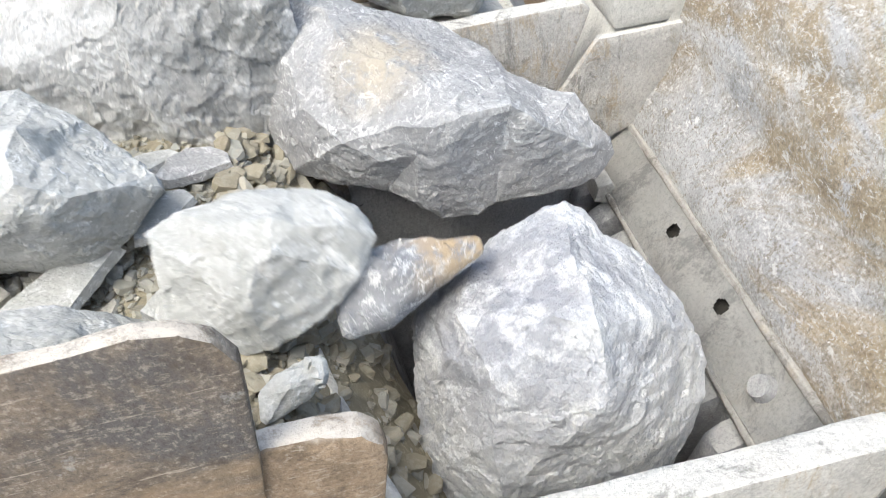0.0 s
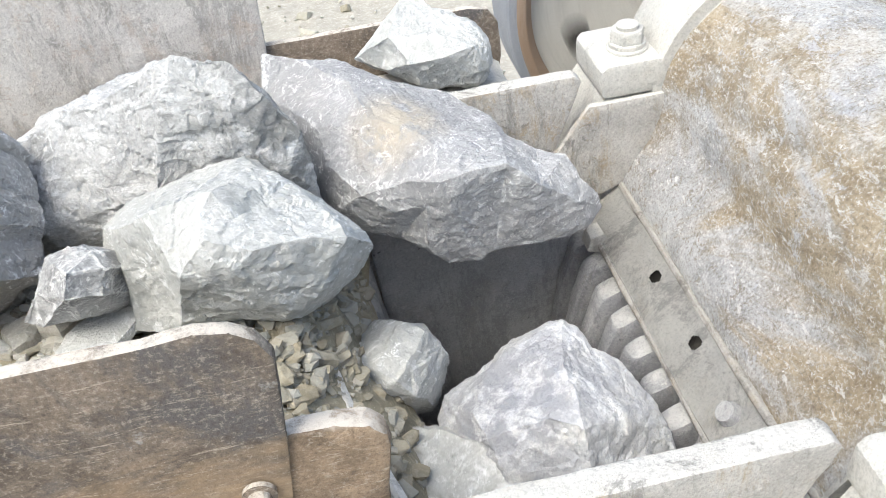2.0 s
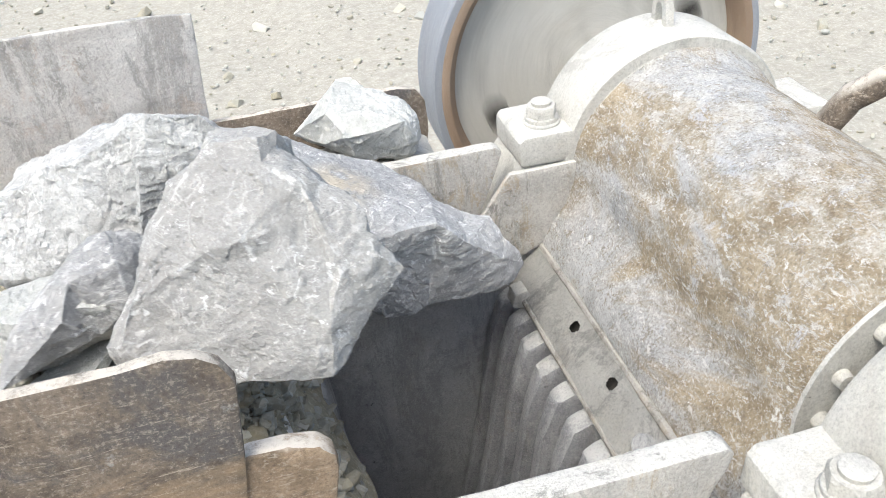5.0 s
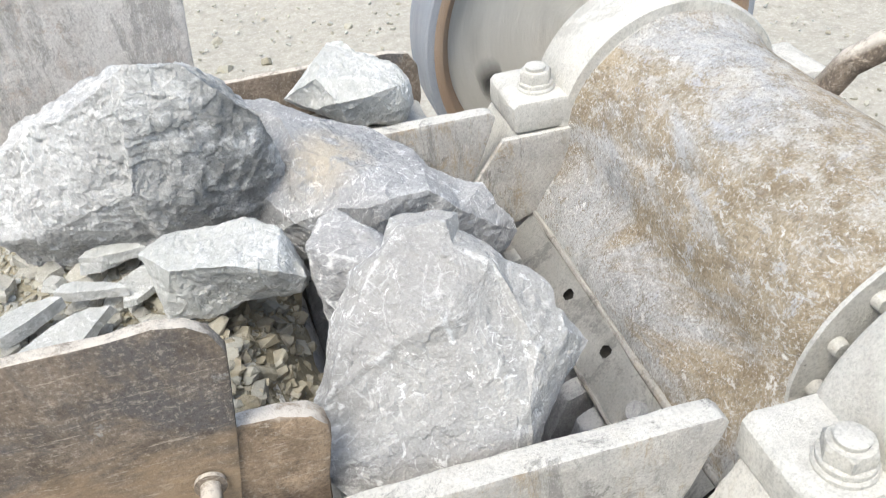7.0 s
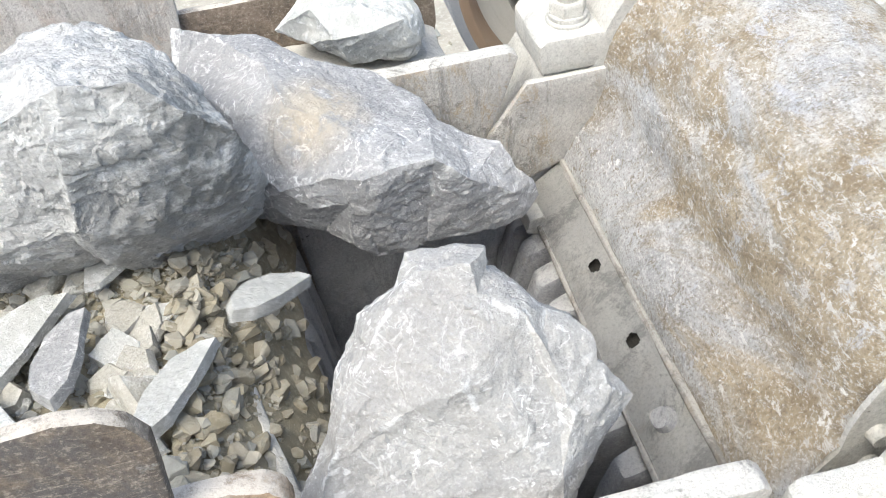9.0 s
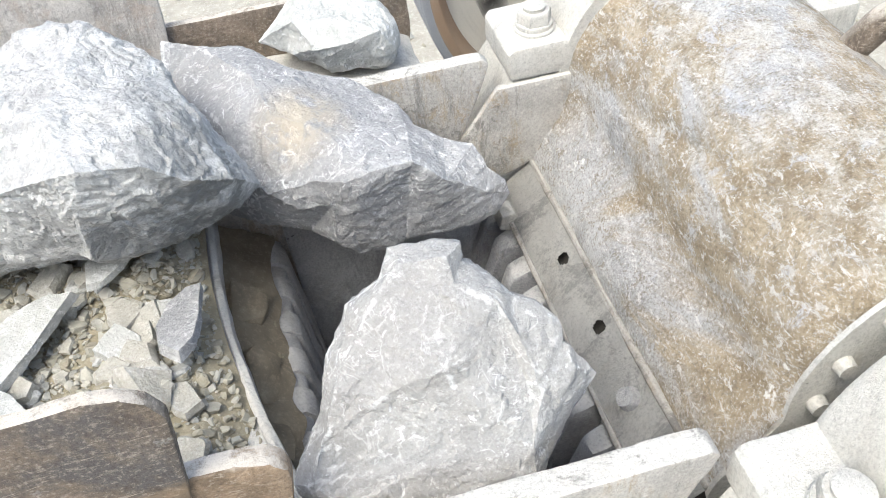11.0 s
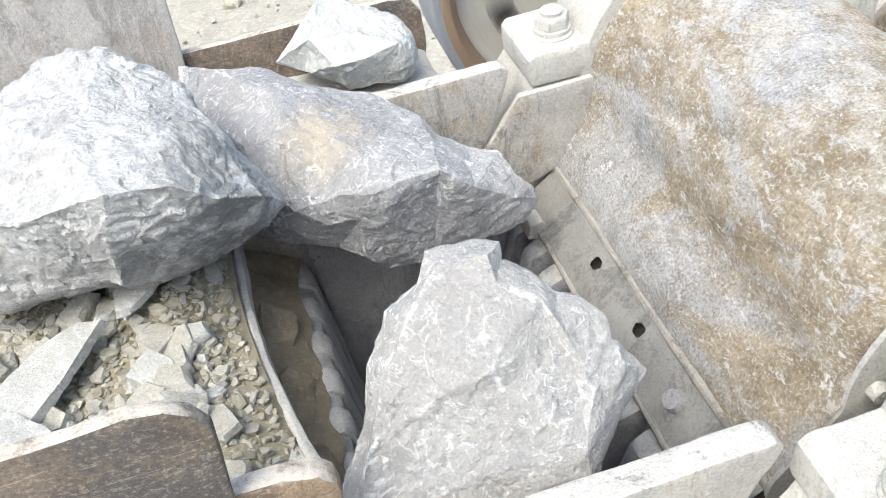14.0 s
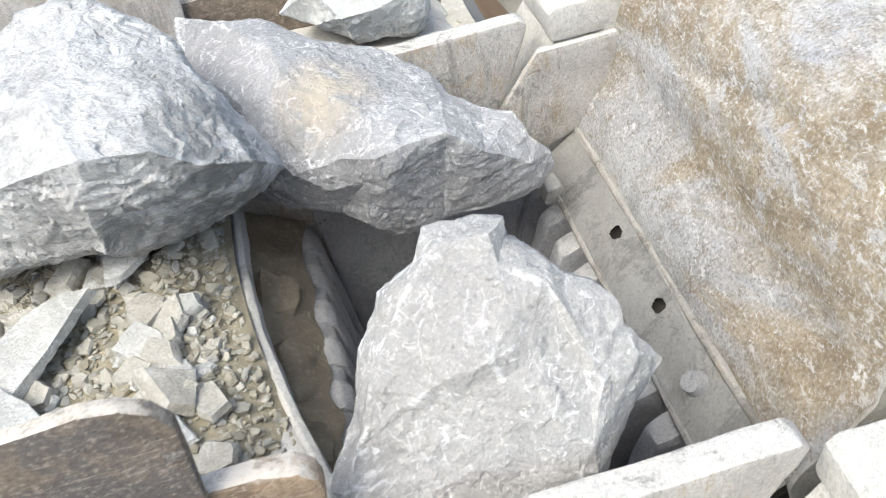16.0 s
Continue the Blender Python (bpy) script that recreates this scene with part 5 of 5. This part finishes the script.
MOVES = {
    'W': [
        (0, 0.211, 1.008, 2.035, 0, 0, 0),
        (0.5, 0.206, 1.008, 1.996, 0, 0, 0),
        (1, 0.21, 1.008, 1.966, 0, 0, 0),
        (1.5, 0.22, 1.008, 1.909, 0, 0, 0),
        (2, 0.223, 1.008, 1.872, 0, 0, 0),
        (2.5, 0.233, 1.008, 1.842, 0, 0, 0),
        (3, 0.22, 1.008, 1.793, 0, 0, 0),
        (3.5, 0.186, 1.008, 1.791, 0, 0, 0),
        (4, 0.172, 1.008, 1.773, 0, 0, 0),
        (4.6, 0.142, 1.008, 1.523, 20, 0, 0),
        (5.2, 0.112, 1.008, 1.073, 35, 0, 0),
        (6, 0.112, 1.008, 1.05, 40, 0, 0),
        (16, 0.112, 1.008, 1.05, 40, 0, 0),
    ],
    'S': [
        (0, -0.93, 1.2, 2.43, 2, 8, -38),
        (1, -0.82, 1.19, 2.43, 2, 8, -38),
        (1.5, -0.71, 1.18, 2.42, 2, 8, -38),
        (2, -0.651, 1.221, 2.413, 2, 8, -38),
        (2.5, -0.56, 1.205, 2.422, 4, 6, -32),
        (3, -0.481, 1.175, 2.423, 6, 4, -24),
        (3.5, -0.379, 1.124, 2.419, 8, 2.1, -14.2),
        (4, -0.282, 1.079, 2.43, 7.9, -0.4, -8),
        (4.4, -0.2, 1.05, 2.44, 9, 0, -7),
        (5, -0.06, 0.97, 2.47, 8, 0, -5),
        (5.6, 0.07, 0.89, 2.42, 4, 0, -3),
        (6.1, 0.16, 0.827, 2.36, 1, 0, -1),
        (6.5, 0.153, 0.807, 2.344, 0, 0, 0),
        (7, 0.151, 0.807, 2.315, 0, 0, 0),
        (7.5, 0.178, 0.807, 2.293, 0, 0, 0),
        (8, 0.178, 0.807, 2.281, 0, 0, 0),
        (8.5, 0.184, 0.807, 2.276, 0, 0, 0),
        (16, 0.184, 0.807, 2.276, 0, 0, 0),
    ],
    'R1': [
        (0, -0.453, 1.247, 2.31, -2.9, 6.5, 4.3),
        (0.5, -0.398, 1.202, 2.31, -5.7, 7, -0.7),
        (1, -0.325, 1.173, 2.31, 0, 0, 0),
        (1.5, -0.26, 1.145, 2.31, -7.1, -2.7, -0.4),
        (2, -0.186, 1.125, 2.309, -6.2, -10.4, -11.7),
        (2.5, -0.136, 1.168, 2.257, 17.8, -27.3, -31.2),
        (3, -0.02, 1.21, 2.197, 36.7, -52.8, -33),
        (3.5, 0.02, 1.26, 2.12, 31.3, -53.5, -39.3),
        (4, 0.045, 1.26, 2.05, 44.8, -71.1, -39.6),
        (4.6, 0.045, 1.26, 1.6, 44.8, -71.1, -39.6),
        (5.3, 0.095, 1.26, 1.05, 44.8, -71.1, -39.6),
        (16, 0.145, 1.26, 1.05, 44.8, -71.1, -39.6),
    ],
    'R2': [
        (0, -0.126, 0.991, 2.32, 0, 0, 0),
        (0.5, 0.013, 0.942, 2.242, 20.7, 29.1, -44.3),
        (1, -0.01, 1.001, 2.171, 52.9, 27.9, -69.9),
        (1.5, 0.009, 1.107, 2.097, 71.6, -16.8, -64.5),
        (2, -0.009, 1.087, 2.047, 72.6, -48.3, -65.3),
        (2.5, 0.01, 1.066, 2.049, 68.4, -55.8, -112.7),
        (3, 0.044, 1.055, 2.038, 27.8, -72.4, -113.5),
        (3.5, 0.046, 1.056, 2.019, 19.4, -80.7, -108.7),
        (4, 0.048, 1.047, 1.999, 18.9, -101.7, -113.3),
        (4.6, 0.048, 1.047, 1.5, 18.9, -101.7, -113.3),
        (5.3, 0.098, 1.047, 1, 18.9, -101.7, -113.3),
        (16, 0.148, 1.047, 1, 18.9, -101.7, -113.3),
    ],
    'R2b': [
        (0, -0.36, 0.93, 2.28, 54.9, 24.7, 20.5),
        (0.5, -0.225, 0.875, 2.3, 54.9, 24.7, 20.5),
        (1, -0.1, 0.905, 2.301, 30, 20.9, 8.5),
        (1.5, 0.027, 0.91, 2.24, 0, 0, 0),
        (2, 0.08, 0.87, 1.999, -2.9, -12.1, -26.1),
        (2.5, 0.048, 1.015, 1.8, 3, -60.9, -37.8),
        (3, 0.089, 1.314, 1.397, -28.6, -41.2, 2.9),
        (3.6, 0.1, 1.314, 1, -28.6, -41.2, 2.9),
        (16, 0.1, 1.314, 1, -28.6, -41.2, 2.9),
    ],
    'R3': [
        (0, -1.15, 1.25, 2.36, 0, 70, 0),
        (4.2, -0.72, 1.2, 2.36, 0, 70, 0),
        (5.4, -0.22, 1.08, 2.38, 0, 50, 0),
        (6, -0.06, 1.03, 2.36, 0, 15, 0),
        (6.5, -0.004, 1.029, 2.324, 0, 0, 0),
        (7, 0.058, 1.03, 2.27, 0, -4, 0),
        (7.25, 0.1, 1.05, 1.9, 0, -10, 0),
        (7.6, 0.1, 1.05, 1.1, 0, -15, 0),
        (16, 0.1, 1.05, 1.1, 0, -15, 0),
    ],
    'P1': [
        (0, -1, 1.3, 2.33, 0, 0, 20),
        (4.2, -0.62, 1.22, 2.33, 0, 0, 20),
        (6, -0.2, 1.09, 2.33, 0, 0, 5),
        (6.5, -0.176, 1.109, 2.329, -2, 3.2, -2.1),
        (7, -0.126, 1.095, 2.324, 0, 0, 0),
        (7.5, -0.105, 1.09, 2.298, -4.7, -7.8, -44.5),
        (7.7, 0.027, 1.093, 2.1, 10, 30, 0),
        (7.9, 0.067, 1.093, 1.6, 15, 50, 0),
        (8.2, 0.077, 1.093, 1, 20, 60, 0),
        (16, 0.077, 1.093, 1, 20, 60, 0),
    ],
    'P8': [
        (0, -0.95, 0.95, 2.33, 0, 0, 30),
        (4.2, -0.6, 0.92, 2.33, 0, 0, 20),
        (7, -0.27, 0.87, 2.3, 0, 0, 0),
        (7.5, -0.193, 0.873, 2.28, 0, 0, 0),
        (7.8, -0.15, 0.942, 2.28, -3.2, -11, 10.1),
        (8, -0.12, 0.917, 2.27, 0, 0, 0),
        (8.5, -0.028, 0.943, 2.199, 15.7, 8.9, -15.5),
        (8.75, 0.025, 0.968, 1.9, -1.1, 30.2, -26.8),
        (9.2, 0.045, 0.968, 1, -1.1, 30.2, -26.8),
        (16, 0.045, 0.968, 1, -1.1, 30.2, -26.8),
    ],
    'D': [
        (0, -0.245, 1.564, 2.305, -46.8, 3.7, -16.2),
        (0.5, -0.272, 1.405, 2.273, -46, 4, -4.8),
        (1, -0.302, 1.405, 2.276, -42, 4.2, -4),
        (1.5, -0.322, 1.4, 2.27, -38, 4, -4),
        (2, -0.315, 1.405, 2.271, -34.6, 6.7, -3.8),
        (2.5, -0.307, 1.437, 2.271, -29.6, 4.8, -4.4),
        (3, -0.339, 1.44, 2.3, -26, 3.1, 5.6),
        (3.5, -0.32, 1.395, 2.3, -26, -13.3, 24.2),
        (4, -0.296, 1.436, 2.3, -26.6, 7.4, 9.4),
        (6.5, -0.223, 1.419, 2.329, -26.8, -2.3, -5.6),
        (7, -0.231, 1.446, 2.329, -26, -2.3, -4.7),
        (7.5, -0.315, 1.389, 2.324, -22.2, 4.9, 6.8),
        (8, -0.307, 1.373, 2.326, -23.5, 3.5, 3.3),
        (8.5, -0.296, 1.373, 2.348, -19.5, 6, 5.5),
        (9, -0.271, 1.303, 2.363, -18.4, 1.3, 3.8),
        (10.2, -0.266, 1.315, 2.385, -8, 0.5, 1.5),
        (11.2, -0.262, 1.322, 2.373, 0, 0, 0),
        (16, -0.262, 1.322, 2.373, 0, 0, 0),
    ],
    'R5': [
        (0, 0.029, 0.967, 2.26, 0, 0, 0),
        (0.2, 0.03, 1.082, 2.1, 1.3, 11.3, -9.6),
        (0.35, 0.032, 1.206, 1.9, 0.6, 22.7, -19.6),
        (0.6, 0.092, 1.206, 1.3, 0.6, 22.7, -19.6),
        (1.1, 0.122, 1.206, 1, 0.6, 22.7, -19.6),
        (16, 0.122, 1.206, 1, 0.6, 22.7, -19.6),
    ],
    'R6': [
        (0, -0.127, 0.821, 2.28, 0, 0, 0),
        (0.25, -0.117, 0.818, 2.25, 1.1, 7.5, -6.4),
        (0.5, -0.091, 0.883, 2.1, 0.6, 22.7, -19.6),
        (0.9, -0.031, 0.883, 1.5, 0.6, 22.7, -19.6),
        (1.4, -0.001, 0.883, 1, 0.6, 22.7, -19.6),
        (16, -0.001, 0.883, 1, 0.6, 22.7, -19.6),
    ],
    'R4': [
        (0, -0.672, 1.113, 2.34, 0, 0, 0),
        (1, -0.585, 1.124, 2.34, 0, 0, 0),
        (1.5, -0.538, 1.121, 2.33, 0, 0, 0),
        (2, -0.436, 1.108, 2.33, 0, 0, -20),
        (2.5, -0.372, 1.145, 2.32, 0, 0, -35),
        (3, -0.342, 1.173, 2.31, 0, 0, -45),
        (3.5, -0.295, 1.156, 2.31, 0, 0, -45),
        (4, -0.195, 1.114, 2.3, 0, 0, -45),
        (4.3, -0.141, 1.094, 2.28, 0, 0, -60),
        (5, -0.081, 1.094, 1.68, 0, 0, -60),
        (5.5, -0.051, 1.094, 1, 0, 0, -60),
        (16, -0.051, 1.094, 1, 0, 0, -60),
    ],
    'F1': [
        (0, -0.95, 1.15, 2.275, 0, 0, 20),
        (6.4, -0.6, 1.15, 2.275, 0, 0, 20),
        (7.6, -0.356, 1.1, 2.275, 0, 0, 20),
        (8, -0.29, 1.074, 2.275, 0, 0, 20),
        (8.4, -0.228, 1.066, 2.275, 0, 4, 20),
        (8.8, -0.147, 1.083, 2.27, 0, 6, 20),
        (9, -0.06, 1.06, 2.25, 0, 20, 20),
        (9.3, 0.01, 1.06, 1.75, 30, 35, 20),
        (9.8, 0.06, 1.06, 1, 40, 50, 20),
        (16, 0.06, 1.06, 1, 40, 50, 20),
    ],
    'F2': [
        (0, -0.98, 1, 2.275, 0, 0, 60),
        (7.4, -0.63, 1, 2.275, 0, 0, 60),
        (8.6, -0.394, 1.046, 2.275, 0, 0, 60),
        (9, -0.34, 1.009, 2.275, 0, 0, 60),
        (9.2, -0.31, 0.997, 2.275, 0, 0, 60),
        (11.3, -0.137, 1.045, 2.25, 0, 15, 60),
        (11.5, -0.099, 1.067, 2.13, 0, 45, 60),
        (11.8, -0.029, 1.067, 1.63, 30, 35, 60),
        (12.3, 0.021, 1.067, 1, 40, 50, 60),
        (16, 0.021, 1.067, 1, 40, 50, 60),
    ],
    'F3': [
        (0, -0.9, 0.9, 2.275, 0, 0, 40),
        (7.4, -0.55, 0.9, 2.275, 0, 0, 40),
        (8.6, -0.244, 0.922, 2.275, 0, 0, 40),
        (8.8, -0.214, 0.921, 2.275, 0, 0, 40),
        (9, -0.184, 0.911, 2.275, 0, 0, 40),
        (9.2, -0.142, 0.92, 2.27, 0, 0, 40),
        (10, -0.072, 0.92, 1.77, 30, 35, 40),
        (10.5, -0.022, 0.92, 1, 40, 50, 40),
        (16, -0.022, 0.92, 1, 40, 50, 40),
    ],
    'F4': [
        (0, -0.9, 1.2, 2.275, 0, 0, -25),
        (6.2, -0.55, 1.2, 2.275, 0, 0, -25),
        (7.4, -0.285, 1.159, 2.275, 0, 0, -25),
        (7.8, -0.214, 1.118, 2.275, 0, 0, -25),
        (8, -0.172, 1.094, 2.275, 0, 0, -25),
        (8.2, -0.137, 1.08, 2.275, 0, 0, -25),
        (8.8, -0.067, 1.08, 1.775, 30, 35, -25),
        (9.3, -0.017, 1.08, 1, 40, 50, -25),
        (16, -0.017, 1.08, 1, 40, 50, -25),
    ],
    'F5': [
        (0, -0.85, 1.25, 2.275, 0, 0, -15),
        (6, -0.5, 1.25, 2.275, 0, 0, -15),
        (7.2, -0.291, 1.283, 2.275, 0, 0, -15),
        (7.6, -0.199, 1.147, 2.275, 0, 0, -15),
        (7.8, -0.154, 1.121, 2.27, 0, 5, -15),
        (8, -0.065, 1.122, 2.22, 10, 30, -15),
        (8.4, 0.005, 1.122, 1.72, 30, 35, -15),
        (8.9, 0.055, 1.122, 1, 40, 50, -15),
        (16, 0.055, 1.122, 1, 40, 50, -15),
    ],
}

# ---------------------------------------------------------------- boulders
M_EARTHY = rock_material("dark_slab_with_ochre_end", (0.27, 0.275, 0.29), (0.20, 0.205, 0.22), (0.36, 0.36, 0.37), 0.5, 0.5, 70, ((0.09, -0.02, 0.07), 0.12, (0.46, 0.33, 0.18)), (1, 1, 1), 0, 0.6, 0.08)
KINDS = {
    "A": (M_GREY, "blue-grey boulder with ochre stain wedged across the jaw mouth"),
    "W": (M_WHITE, "white crystalline boulder in the jaw mouth"),
    "S": (M_PALE, "large pale boulder veined with white"),
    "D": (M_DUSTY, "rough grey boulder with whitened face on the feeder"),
    "R1": (M_GREEN, "pale greenish boulder with flat broken faces"),
    "R2": (M_GREEN, "white flat slab of limestone sliding into the jaw"),
    "R3": (M_GREY, "tall grey slab of limestone standing in the jaw"),
    "P1": (M_GREEN, "white block of limestone on the gravel"),
    "P8": (M_GREEN, "pale greenish block rolling off the feeder"),
    "SR": (M_GREEN, "white broken stone on the far ledge"),
    "R5": (M_EARTHY, "dark slab with ochre end dropping into the jaw"),
    "R6": (M_GREEN, "small white stone beside the short rusty plate"),
    "R4": (M_DARK, "rounded grey block among the boulders on the feeder"),
    "R2b": (M_GREEN, "pale slab tipping into the jaw"),
}


ROUGH = {"A": 0.0045, "S": 0.005, "W": 0.006, "D": 0.008, "SR": 0.006}


def build_boulders():
    made = {}
    for i, key in enumerate(KINDS):
        if key in BLOCKS:
            place, back, depth, outline, ridges = BLOCKS[key]
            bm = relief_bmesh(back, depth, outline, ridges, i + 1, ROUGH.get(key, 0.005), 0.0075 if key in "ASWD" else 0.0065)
        else:
            place, back, depth, corners = ROCKS[key]
            bm = rock_bmesh(corners, back, depth, i + 1, 0.006, 0.008)
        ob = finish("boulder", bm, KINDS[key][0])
        ob.data.set_sharp_from_angle(angle=radians(19))
        ob.location = place
        tagged(ob, KINDS[key][1], "boulder", "limestone boulders")
        made[key] = ob
    return made


build_ground()
build_crusher()
build_swing_jaw()
flywheel = build_flywheel()
build_feeder()
build_gravel()
build_loose_stones()
overhang = build_overhang()
build_cake()
build_shards()
boulders = build_boulders()


def motions():
    walk(flywheel, [(i / FPS, pose(0.89, 2.035, AXIS[1], 0, 48 * i, 0)) for i in range(int(16 * FPS) + 1)])
    walk(overhang, [(0, pose(0, 0, 0)), (9.0, pose(0, 0, 0)), (9.6, pose(0.06, 0, -0.16)), (10.3, pose(0.16, 0, -0.7)), (11.0, pose(0.2, 0, -1.35)), (16, pose(0.2, 0, -1.35))])
    for key, rows in MOVES.items():
        walk(boulders[key] if key in boulders else flowing[key], [(t, pose(*p)) for t, *p in rows])


motions()
